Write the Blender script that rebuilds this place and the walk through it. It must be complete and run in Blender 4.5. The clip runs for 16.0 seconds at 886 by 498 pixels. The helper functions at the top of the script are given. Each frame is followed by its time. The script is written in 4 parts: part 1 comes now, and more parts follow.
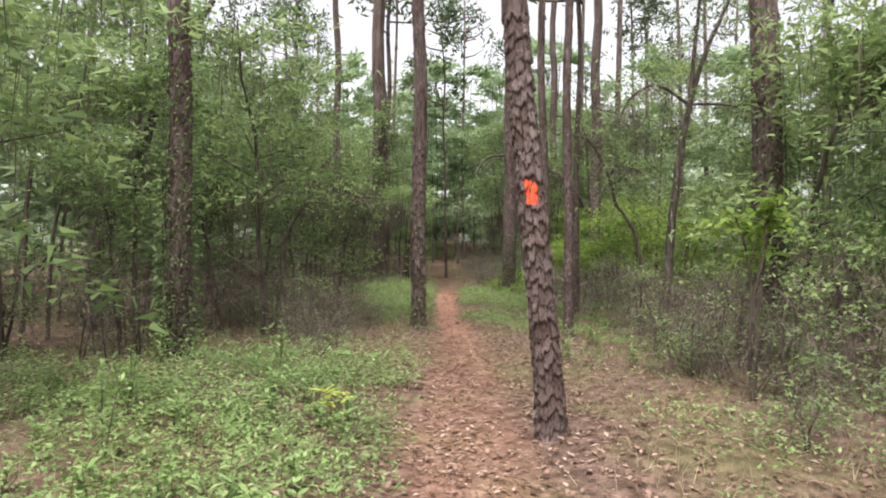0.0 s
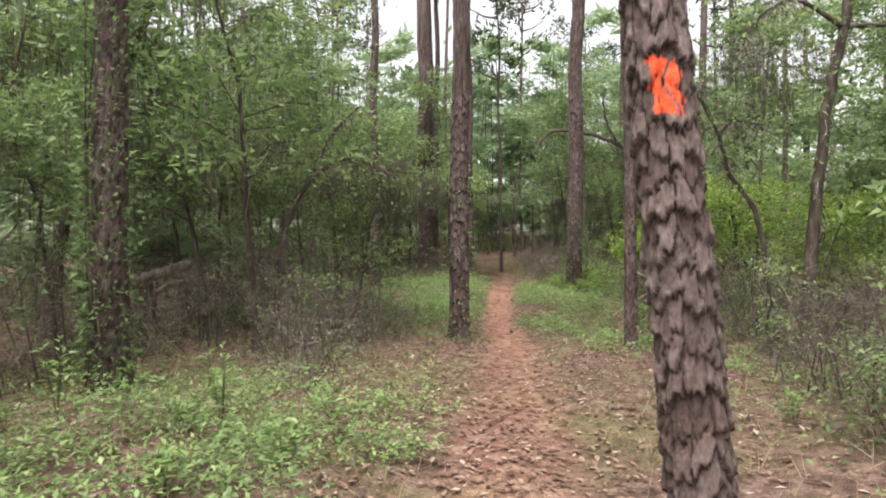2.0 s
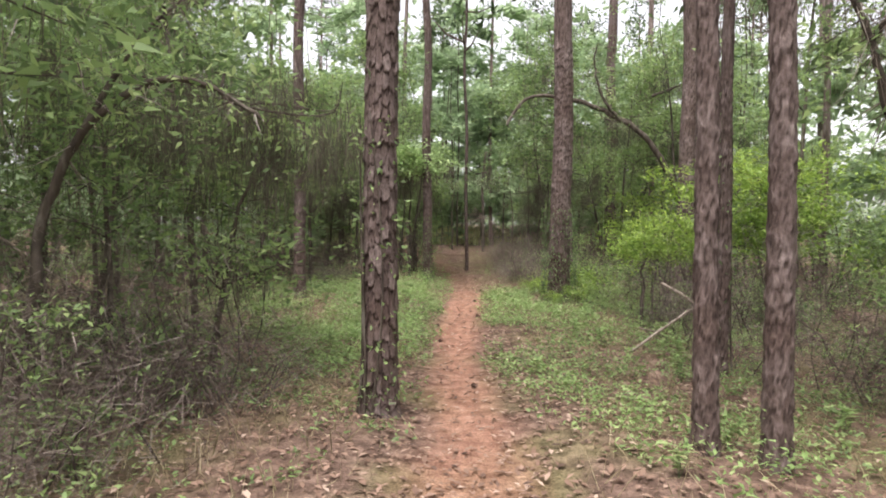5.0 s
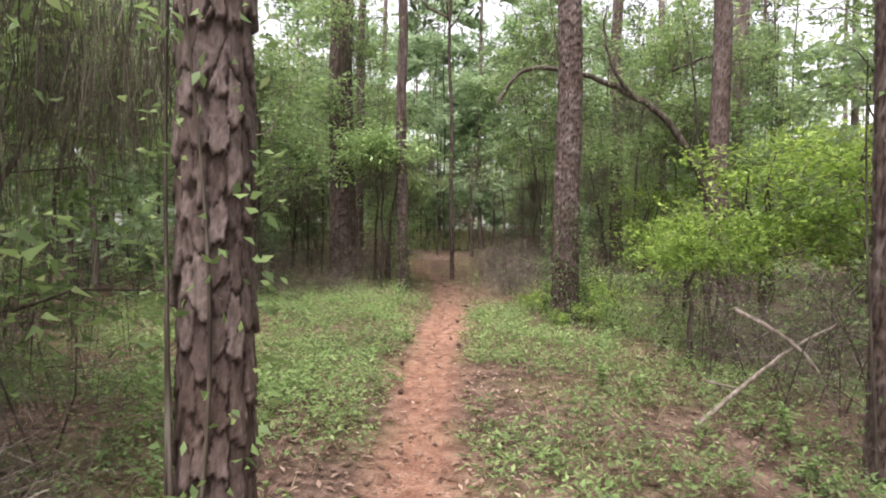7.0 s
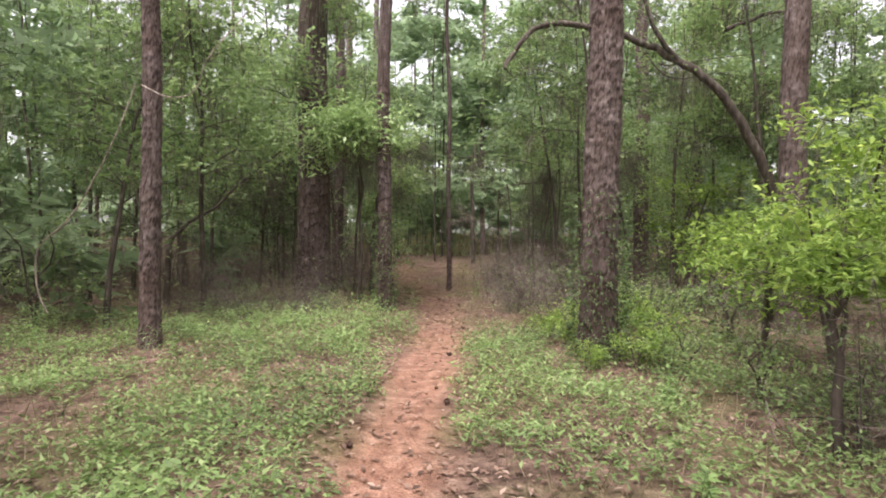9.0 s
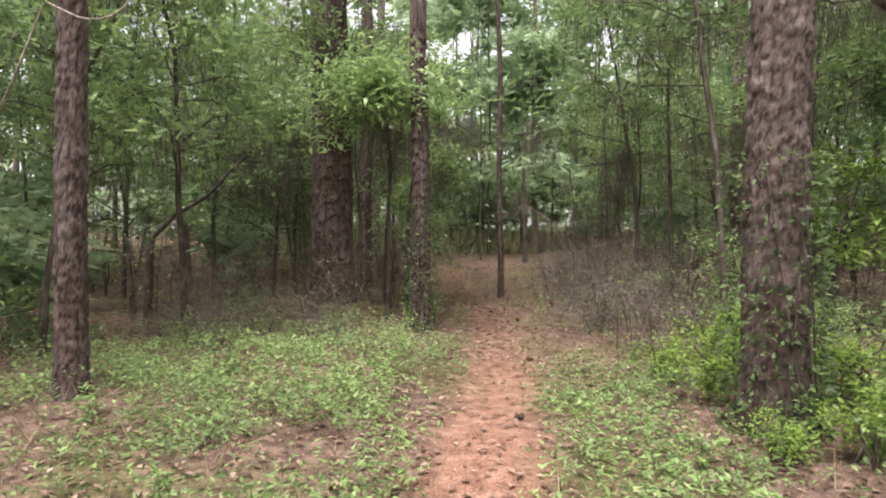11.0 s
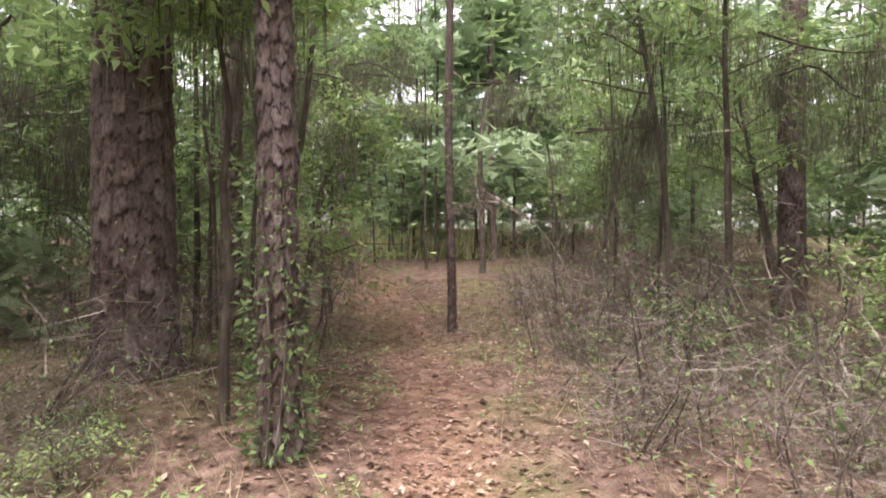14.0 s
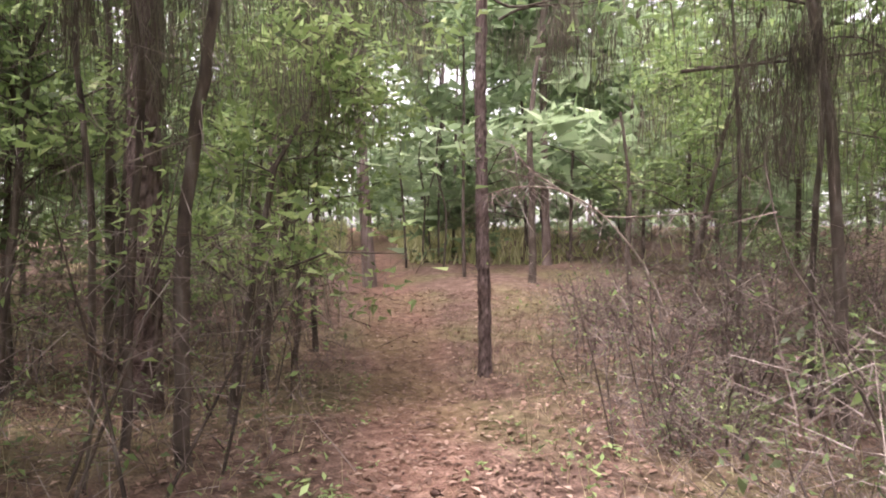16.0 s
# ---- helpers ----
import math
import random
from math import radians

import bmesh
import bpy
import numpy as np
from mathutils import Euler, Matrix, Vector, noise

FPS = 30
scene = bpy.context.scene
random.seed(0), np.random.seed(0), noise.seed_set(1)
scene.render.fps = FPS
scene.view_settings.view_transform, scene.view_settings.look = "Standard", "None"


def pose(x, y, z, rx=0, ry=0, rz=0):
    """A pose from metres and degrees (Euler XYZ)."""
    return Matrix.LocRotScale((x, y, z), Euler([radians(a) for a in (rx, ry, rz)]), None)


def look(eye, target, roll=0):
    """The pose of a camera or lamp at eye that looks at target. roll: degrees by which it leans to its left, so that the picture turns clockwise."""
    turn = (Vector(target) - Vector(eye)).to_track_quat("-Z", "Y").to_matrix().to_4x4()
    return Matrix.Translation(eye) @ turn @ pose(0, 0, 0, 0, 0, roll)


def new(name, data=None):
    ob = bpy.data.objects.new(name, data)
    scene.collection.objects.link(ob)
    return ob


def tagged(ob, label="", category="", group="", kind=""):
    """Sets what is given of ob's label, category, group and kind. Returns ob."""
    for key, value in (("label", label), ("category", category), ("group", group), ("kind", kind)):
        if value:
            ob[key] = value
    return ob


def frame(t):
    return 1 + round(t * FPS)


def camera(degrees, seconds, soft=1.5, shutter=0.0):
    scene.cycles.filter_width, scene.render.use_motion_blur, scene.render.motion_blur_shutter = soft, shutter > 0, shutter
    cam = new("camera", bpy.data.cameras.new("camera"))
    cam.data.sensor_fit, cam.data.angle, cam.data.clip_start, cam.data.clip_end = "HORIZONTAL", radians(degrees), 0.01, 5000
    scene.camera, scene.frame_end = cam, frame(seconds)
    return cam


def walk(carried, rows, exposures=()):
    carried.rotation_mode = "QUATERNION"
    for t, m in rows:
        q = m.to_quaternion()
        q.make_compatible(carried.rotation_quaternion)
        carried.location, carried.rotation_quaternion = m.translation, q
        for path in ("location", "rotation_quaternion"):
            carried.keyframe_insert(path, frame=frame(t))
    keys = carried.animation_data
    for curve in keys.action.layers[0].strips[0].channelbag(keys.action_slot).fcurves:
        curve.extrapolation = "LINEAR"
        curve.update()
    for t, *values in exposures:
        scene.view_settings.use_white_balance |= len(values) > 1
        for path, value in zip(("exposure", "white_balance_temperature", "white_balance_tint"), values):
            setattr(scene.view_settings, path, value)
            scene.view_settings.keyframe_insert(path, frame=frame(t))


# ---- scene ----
cam = camera(71.0, 16.0, soft=1.9, shutter=0.12)
PATH = [
    (0.0, pose(0.000, 0.000, 1.500, 90.57, 0.00, 0.00)),
    (0.5, pose(0.060, 0.720, 1.492, 90.57, 0.10, 3.20)),
    (1.0, pose(0.105, 1.470, 1.455, 90.17, 0.00, 3.90)),
    (1.5, pose(0.150, 2.205, 1.462, 89.97, 0.10, 5.20)),
    (2.0, pose(0.165, 2.955, 1.455, 89.87, 0.10, 5.40)),
    (2.5, pose(0.150, 3.690, 1.508, 89.97, 0.00, 5.30)),
    (3.0, pose(0.135, 4.410, 1.485, 89.67, 0.10, 5.10)),
    (3.5, pose(0.135, 5.145, 1.507, 89.27, -0.10, 4.90)),
    (4.0, pose(0.180, 5.850, 1.515, 88.97, 0.00, 3.30)),
    (6.5, pose(0.405, 9.570, 1.523, 89.57, -0.40, 2.10)),
    (7.0, pose(0.450, 10.305, 1.515, 89.57, -0.30, 1.70)),
    (7.5, pose(0.495, 11.055, 1.508, 89.67, -0.50, 1.50)),
    (8.0, pose(0.555, 11.775, 1.485, 89.87, -0.50, 1.30)),
    (8.5, pose(0.540, 12.525, 1.493, 90.17, -0.50, 1.50)),
    (9.0, pose(0.570, 13.245, 1.500, 90.07, -0.50, 2.00)),
    (9.5, pose(0.510, 13.995, 1.508, 90.17, -0.40, 3.20)),
    (10.0, pose(0.450, 14.700, 1.500, 90.07, -0.40, 5.20)),
    (12.5, pose(0.066, 18.549, 1.630, 89.47, -0.10, 5.99)),
    (13.0, pose(0.071, 19.335, 1.662, 89.57, -0.10, 5.39)),
    (13.5, pose(0.100, 20.115, 1.699, 89.67, -0.20, 3.49)),
    (14.0, pose(0.225, 20.904, 1.730, 89.57, 0.10, 1.29)),
    (14.5, pose(0.270, 21.640, 1.774, 89.17, 0.40, 1.39)),
    (15.0, pose(0.370, 22.381, 1.794, 89.17, 0.40, 2.19)),
    (15.5, pose(0.390, 23.096, 1.816, 89.37, 0.20, 3.64)),
    (16.0, pose(0.423, 23.755, 1.810, 89.47, 0.00, 6.19)),
]
walk(cam, PATH, exposures=[(0.0, 1.2, 6600, 14), (4.0, 1.4, 6600, 14), (9.0, 1.55, 6600, 18), (12.5, 1.7, 6600, 14), (16.0, 2.3, 6600, 30)])

# ---- light: bright overcast sky ----
world = bpy.data.worlds.new("overcast_sky")
scene.world = world
world.use_nodes = True
wn = world.node_tree
sky = wn.nodes.new("ShaderNodeTexSky")
sky.sky_type = 'NISHITA'
sky.sun_disc = False
sky.sun_elevation = radians(66)
sky.sun_rotation = radians(200)
sky.dust_density = 4.0
sky.ozone_density = 0.6
wn.nodes["Background"].inputs[1].default_value = 0.15
pale = wn.nodes.new("ShaderNodeHueSaturation")
pale.inputs["Saturation"].default_value = 0.18
wn.links.new(sky.outputs[0], pale.inputs["Color"])
wn.links.new(pale.outputs[0], wn.nodes["Background"].inputs[0])
sun = new("sun", bpy.data.lights.new("sun", 'SUN'))
sun.data.energy, sun.data.angle, sun.data.color = 1.5, radians(25), (1.0, 0.97, 0.9)
sun.matrix_world = look((-5, -2, 40), (0, 12, 0))

R = random.Random(7)
RN = np.random.RandomState(11)


# ---- lie of the land and of the trail ----
def ground_z(x, y):
    g = np.interp(y, [-60, 13, 18.5, 24, 30, 36, 43, 52, 75, 300], [0, 0, 0.10, 0.26, 0.42, 0.85, 1.5, 2.3, 3.2, 4.0])
    g = g + 0.05 * np.sin(x * 0.9 + 1.3) * np.sin(y * 0.7 + 0.4) + 0.02 * np.sin(x * 2.7 + y * 1.9)
    g = g + 0.33 * np.exp(-((x + 2.9) ** 2 + (y - 26.5) ** 2) / 2.2) + 0.06 * np.exp(-((x + 0.93) ** 2 + (y - 24.9) ** 2) / 0.3)
    g = g - 0.13 * np.exp(-((x - 0.3) ** 2 / 9 + (y - 30.8) ** 2 / 5))
    d = np.abs(x - trail_x(y))
    g = g + 0.07 * np.clip((d - 0.3) / 0.6, 0, 1) - 0.05
    return g


def trail_x(y):
    return np.interp(y, [-20, 0, 4, 9, 12, 15, 18, 22, 25, 28, 33, 39, 48, 60, 300],
                     [0.4, 0.25, 0.18, 0.28, 0.32, 0.12, 0.08, 0.2, 0.15, -0.2, -1.2, -2.8, -5.2, -8.5, -60])


def gz(x, y):
    return float(ground_z(np.array([x], float), np.array([y], float))[0])


# ---- materials ----
def material(name, rough=0.8, spec=0.3):
    m = bpy.data.materials.new(name)
    m.use_nodes = True
    b = m.node_tree.nodes["Principled BSDF"]
    b.inputs["Roughness"].default_value = rough
    b.inputs["Specular IOR Level"].default_value = spec
    return m, m.node_tree, b


def ramp(nt, fac, stops):
    r = nt.nodes.new("ShaderNodeValToRGB")
    while len(r.color_ramp.elements) < len(stops):
        r.color_ramp.elements.new(0.5)
    for e, (p, c) in zip(r.color_ramp.elements, stops):
        e.position, e.color = p, (*c, 1)
    nt.links.new(fac, r.inputs[0])
    return r.outputs[0]


def noise_node(nt, scale, detail=4, stretch=None):
    tc = nt.nodes.new("ShaderNodeTexCoord")
    n = nt.nodes.new("ShaderNodeTexNoise")
    n.inputs["Scale"].default_value, n.inputs["Detail"].default_value = scale, detail
    out = tc.outputs["Object"]
    if stretch:
        mp = nt.nodes.new("ShaderNodeMapping")
        mp.inputs["Scale"].default_value = stretch
        nt.links.new(out, mp.inputs[0])
        out = mp.outputs[0]
    nt.links.new(out, n.inputs["Vector"])
    return n.outputs[0]


def mixc(nt, fac, a, b, mode='MIX'):
    m = nt.nodes.new("ShaderNodeMix")
    m.data_type, m.blend_type = 'RGBA', mode
    for s, v in ((m.inputs[0], fac), (m.inputs[6], a), (m.inputs[7], b)):
        if hasattr(v, "is_linked"):
            nt.links.new(v, s)
        elif isinstance(v, tuple):
            s.default_value = (*v, 1)
        else:
            s.default_value = v
    return m.outputs[2]


def attr(nt, name):
    a = nt.nodes.new("ShaderNodeAttribute")
    a.attribute_name = name
    return a.outputs["Fac"]


def bump(nt, b, height, strength, dist):
    n = nt.nodes.new("ShaderNodeBump")
    n.inputs["Strength"].default_value, n.inputs["Distance"].default_value = strength, dist
    nt.links.new(height, n.inputs["Height"])
    nt.links.new(n.outputs[0], b.inputs["Normal"])


def leaf_material(name, stops, through_light=0.35, rough=0.55, vary=0.0):
    m, nt, b = material(name, rough, 0.35)
    tone = attr(nt, "tone")
    if vary:
        oi = nt.nodes.new("ShaderNodeObjectInfo")
        mm = nt.nodes.new("ShaderNodeMath")
        mm.operation = 'MULTIPLY_ADD'
        nt.links.new(oi.outputs["Random"], mm.inputs[0])
        mm.inputs[1].default_value = vary
        nt.links.new(tone, mm.inputs[2])
        ms = nt.nodes.new("ShaderNodeMath")
        ms.operation = 'SUBTRACT'
        nt.links.new(mm.outputs[0], ms.inputs[0])
        ms.inputs[1].default_value = vary / 2
        tone = ms.outputs[0]
    col = ramp(nt, tone, stops)
    nt.links.new(col, b.inputs["Base Color"])
    tr = nt.nodes.new("ShaderNodeBsdfTranslucent")
    nt.links.new(col, tr.inputs[0])
    mx = nt.nodes.new("ShaderNodeMixShader")
    mx.inputs[0].default_value = through_light
    nt.links.new(b.outputs[0], mx.inputs[1])
    nt.links.new(tr.outputs[0], mx.inputs[2])
    nt.links.new(mx.outputs[0], nt.nodes["Material Output"].inputs[0])
    return m


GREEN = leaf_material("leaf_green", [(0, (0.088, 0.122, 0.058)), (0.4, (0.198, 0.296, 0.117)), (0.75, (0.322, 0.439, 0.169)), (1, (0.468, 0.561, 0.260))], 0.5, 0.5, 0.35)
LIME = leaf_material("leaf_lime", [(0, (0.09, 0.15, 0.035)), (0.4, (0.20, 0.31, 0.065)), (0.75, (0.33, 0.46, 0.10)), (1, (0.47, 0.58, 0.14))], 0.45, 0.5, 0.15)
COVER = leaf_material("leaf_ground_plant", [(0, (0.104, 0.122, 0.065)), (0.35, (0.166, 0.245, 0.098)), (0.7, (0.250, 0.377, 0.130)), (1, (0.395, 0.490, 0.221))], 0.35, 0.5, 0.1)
DRY = leaf_material("leaf_dry", [(0, (0.085, 0.050, 0.038)), (0.4, (0.19, 0.115, 0.083)), (0.75, (0.31, 0.205, 0.155)), (1, (0.47, 0.355, 0.285))], 0.1, 0.7)
STRAW = leaf_material("straw_blade", [(0, (0.16, 0.14, 0.08)), (0.5, (0.30, 0.25, 0.15)), (1, (0.46, 0.40, 0.26))], 0.2, 0.7)
# distant haze is painted in: these greens are paler and greyer than near leaves
HAZEGREEN = leaf_material("leaf_haze_green", [(0, (0.187, 0.245, 0.143)), (0.5, (0.322, 0.439, 0.247)), (1, (0.499, 0.602, 0.390))], 0.5, 0.6, 0.4)
NEEDLE = leaf_material("pine_needles", [(0, (0.05, 0.08, 0.04)), (0.5, (0.10, 0.15, 0.07)), (1, (0.16, 0.22, 0.10))], 0.25, 0.6, 0.2)
SPRAY = leaf_material("leaf_glossy_green", [(0, (0.16, 0.24, 0.095)), (0.5, (0.31, 0.45, 0.175)), (1, (0.50, 0.62, 0.31))], 0.4, 0.4)
MOSS = leaf_material("hanging_moss", [(0, (0.070, 0.060, 0.046)), (0.5, (0.150, 0.135, 0.100)), (1, (0.27, 0.25, 0.19))], 0.35, 0.9, 0.3)
PALE = leaf_material("pale_grass", [(0, (0.26, 0.27, 0.12)), (0.5, (0.42, 0.42, 0.21)), (1, (0.58, 0.56, 0.33))], 0.4, 0.7)
YELLOW = leaf_material("leaf_yellow_green", [(0, (0.42, 0.50, 0.08)), (1, (0.62, 0.68, 0.16))], 0.4, 0.5)

# pine bark: grey-brown plates; darker red-brown furrows, with crevice shade put into the colour
BARK, nt, b = material("pine_bark", 0.9, 0.15)
plate = ramp(nt, attr(nt, "tone"), [(0, (0.085, 0.064, 0.058)), (0.5, (0.150, 0.119, 0.112)), (1, (0.27, 0.228, 0.220))])
fine = noise_node(nt, 38, 6, (1, 1, 0.45))
plate = mixc(nt, 0.7, plate, ramp(nt, fine, [(0.3, (0.35, 0.30, 0.28)), (0.7, (1.25, 1.2, 1.2))]), 'MULTIPLY')
blotch = noise_node(nt, 1.6, 3)
plate = mixc(nt, 0.55, plate, ramp(nt, blotch, [(0.35, (0.62, 0.50, 0.44)), (0.65, (1.2, 1.2, 1.22))]), 'MULTIPLY')
col = mixc(nt, attr(nt, "furrow_shade"), plate, (0.035, 0.024, 0.020))
paint_tone = ramp(nt, noise_node(nt, 30, 4), [(0.3, (0.72, 0.06, 0.02)), (0.7, (0.93, 0.15, 0.06))])
col = mixc(nt, attr(nt, "paint"), col, paint_tone)
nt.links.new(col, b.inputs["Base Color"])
bump(nt, b, fine, 1.0, 0.02)

FARBARK, nt, b = material("far_pine_bark", 0.9, 0.15)
fb = noise_node(nt, 9, 5, (1, 1, 0.35))
nt.links.new(ramp(nt, fb, [(0.3, (0.085, 0.062, 0.056)), (0.55, (0.20, 0.155, 0.142)), (0.75, (0.31, 0.26, 0.245))]), b.inputs["Base Color"])
bump(nt, b, fb, 0.8, 0.04)

WOOD, nt, b = material("understory_bark", 0.85, 0.2)
wn1 = noise_node(nt, 14, 5, (1, 1, 0.3))
nt.links.new(ramp(nt, wn1, [(0.3, (0.040, 0.031, 0.026)), (0.55, (0.095, 0.076, 0.062)), (0.75, (0.19, 0.17, 0.145))]), b.inputs["Base Color"])
bump(nt, b, wn1, 0.6, 0.015)

DEADWOOD, nt, b = material("dead_wood", 0.9, 0.15)
wn2 = noise_node(nt, 20, 5, (1, 1, 0.3))
nt.links.new(ramp(nt, wn2, [(0.3, (0.14, 0.105, 0.085)), (0.55, (0.30, 0.25, 0.21)), (0.75, (0.47, 0.42, 0.37))]), b.inputs["Base Color"])
bump(nt, b, wn2, 0.6, 0.01)

TWIG, nt, b = material("dead_twigs", 0.9, 0.1)
nt.links.new(ramp(nt, attr(nt, "tone"), [(0, (0.09, 0.068, 0.058)), (0.6, (0.19, 0.152, 0.132)), (1, (0.38, 0.335, 0.305))]), b.inputs["Base Color"])

SOIL, nt, b = material("forest_floor", 0.95, 0.1)
big = noise_node(nt, 0.7, 4)
mid = noise_node(nt, 7, 6)
tiny = noise_node(nt, 55, 5)
litter = ramp(nt, mid, [(0.3, (0.075, 0.050, 0.040)), (0.5, (0.155, 0.105, 0.083)), (0.7, (0.27, 0.19, 0.155))])
earth = ramp(nt, mid, [(0.3, (0.23, 0.120, 0.085)), (0.55, (0.34, 0.190, 0.138)), (0.75, (0.45, 0.28, 0.215))])
moss = ramp(nt, mid, [(0.3, (0.10, 0.10, 0.045)), (0.7, (0.20, 0.20, 0.09))])
base = mixc(nt, ramp(nt, big, [(0.45, (0, 0, 0)), (0.62, (0.6, 0.6, 0.6))]), litter, moss)
col = mixc(nt, attr(nt, "trail"), base, earth)
col = mixc(nt, 0.75, col, ramp(nt, tiny, [(0.3, (0.45, 0.43, 0.42)), (0.7, (1.35, 1.3, 1.28))]), 'MULTIPLY')
nt.links.new(col, b.inputs["Base Color"])
bump(nt, b, tiny, 0.9, 0.02)


# ---- mesh builders ----
def mesh_from(name, verts, faces, mats, attrs=None, smooth=False, face_mat=None):
    me = bpy.data.meshes.new(name)
    verts = np.asarray(verts, np.float32)
    faces = np.asarray(faces, np.int32)
    n, k = faces.shape
    me.vertices.add(len(verts))
    me.vertices.foreach_set("co", verts.ravel())
    me.loops.add(n * k)
    me.loops.foreach_set("vertex_index", faces.ravel())
    me.polygons.add(n)
    me.polygons.foreach_set("loop_start", np.arange(0, n * k, k, dtype=np.int32))
    me.polygons.foreach_set("loop_total", np.full(n, k, np.int32))
    if smooth:
        me.polygons.foreach_set("use_smooth", np.ones(n, bool))
    if face_mat is not None:
        me.polygons.foreach_set("material_index", np.asarray(face_mat, np.int32))
    for m in mats:
        me.materials.append(m)
    for key, val in (attrs or {}).items():
        a = me.attributes.new(key, 'FLOAT', 'POINT')
        a.data.foreach_set("value", np.asarray(val, np.float32))
    me.update(calc_edges=True)
    return me


def unit(v):
    return v / (np.linalg.norm(v, axis=1, keepdims=True) + 1e-9)


def leaf_quads(pos, along, size, ratio, rng, tone, cup=0.15, flat=0.0):
    """Diamond leaves, folded along the midrib: pos is the stalk end, along the way they point."""
    n = len(pos)
    along = unit(along)
    r = unit(rng.normal(size=(n, 3)) * (1 - flat) + np.array([0, 0, 1.0]) * flat * 3)
    side = unit(np.cross(along, r))
    up = np.cross(side, along)
    s = size[:, None]
    mid_p = pos + along * s * 0.45
    v = np.stack([pos, mid_p + side * s * ratio * 0.5 + up * s * cup, pos + along * s, mid_p - side * s * ratio * 0.5 + up * s * cup], 1)
    f = np.arange(n * 4).reshape(n, 4)
    return v.reshape(-1, 3), f, np.repeat(tone, 4)


def leaf_slips(pos, along, size, ratio, rng, tone):
    """Small slim leaves for trees further off: a base edge and a tip."""
    n = len(pos)
    along = unit(along)
    side = unit(np.cross(along, unit(rng.normal(size=(n, 3)) + np.array([0, 0, 0.8])))) * (size * ratio * 0.5)[:, None]
    v = np.stack([pos + side, pos + along * size[:, None], pos - side], 1)
    return v.reshape(-1, 3), np.arange(n * 3).reshape(n, 3), np.repeat(tone, 3)


def wisps(pos, tip, width, rng, tone):
    """Hair-thin strands from pos to tip."""
    n = len(pos)
    side = unit(np.cross(tip - pos, rng.normal(size=(n, 3)))) * width[:, None]
    v = np.stack([pos - side, pos + side, tip], 1)
    return v.reshape(-1, 3), np.arange(n * 3).reshape(n, 3), np.repeat(tone, 3)


def blades(pos, tip, width, rng, tone):
    """Thin twigs or grass blades from pos to tip."""
    n = len(pos)
    d = unit(tip - pos)
    side = unit(np.cross(d, rng.normal(size=(n, 3)))) * width[:, None]
    m = (pos + tip) / 2 + rng.normal(size=(n, 3)) * np.linalg.norm(tip - pos, axis=1, keepdims=True) * 0.06
    v = np.stack([pos - side, pos + side, m + side * 0.7, m - side * 0.7, tip], 1)
    q = np.arange(n)[:, None] * 5
    f = np.concatenate([q + np.array([0, 1, 2]), q + np.array([0, 2, 3]), q + np.array([3, 2, 4])])
    return v.reshape(-1, 3), f, np.repeat(tone, 5)


def tube(points, radii, sides=7, wob=0.0, rng=None):
    """A tapered round limb through points."""
    P = np.asarray(points, float)
    n = len(P)
    T = np.gradient(P, axis=0)
    T = unit(T)
    ref = np.array([0.31, 0.95, 0.05])
    A = unit(np.cross(T, ref))
    B = np.cross(T, A)
    th = np.linspace(0, 2 * np.pi, sides, endpoint=False)
    rr = np.asarray(radii, float)[:, None] * np.ones((1, sides))
    if wob and rng is not None:
        rr = rr * (1 + rng.uniform(-wob, wob, rr.shape))
    v = P[:, None, :] + rr[..., None] * (np.cos(th)[None, :, None] * A[:, None, :] + np.sin(th)[None, :, None] * B[:, None, :])
    i = np.arange(n - 1)[:, None] * sides
    j = np.arange(sides)[None, :]
    k = (j + 1) % sides
    f = np.stack([i + j, i + k, i + sides + k, i + sides + j], -1).reshape(-1, 4)
    return v.reshape(-1, 3), f


class Pile:
    """Gathers pieces of one mesh."""

    def __init__(self):
        self.v, self.f, self.t, self.n = [], [], [], 0

    def add(self, v, f, t=None):
        self.v.append(v)
        self.f.append(np.asarray(f) + self.n)
        self.t.append(np.zeros(len(v)) if t is None else t)
        self.n += len(v)

    def mesh(self, name, mat, smooth=False):
        return mesh_from(name, np.concatenate(self.v), np.concatenate(self.f), [mat], {"tone": np.concatenate(self.t)}, smooth)


def part(parent, name, me, label="", kind=""):
    ob = new(name, me)
    ob.parent = parent
    return tagged(ob, label, kind=kind)


def curve_points(ctrl, n):
    c = np.asarray(ctrl, float)
    t = np.linspace(0, len(c) - 1, n)
    out = []
    for x in t:
        i = min(int(x), len(c) - 2)
        u = x - i
        p0, p1, p2, p3 = c[max(i - 1, 0)], c[i], c[i + 1], c[min(i + 2, len(c) - 1)]
        out.append(0.5 * (2 * p1 + (p2 - p0) * u + (2 * p0 - 5 * p1 + 4 * p2 - p3) * u * u + (3 * p1 - p0 - 3 * p2 + p3) * u ** 3))
    return np.array(out)


# ---- ground: one sheet ----
def axis(dense_a, dense_b, step, far):
    mid_part = np.arange(dense_a, dense_b + 1e-6, step)
    grow = step * 1.35 ** np.arange(1, 40)
    out = np.cumsum(grow)
    out = out[out < far]
    return np.concatenate([dense_a - out[::-1], mid_part, dense_b + out])


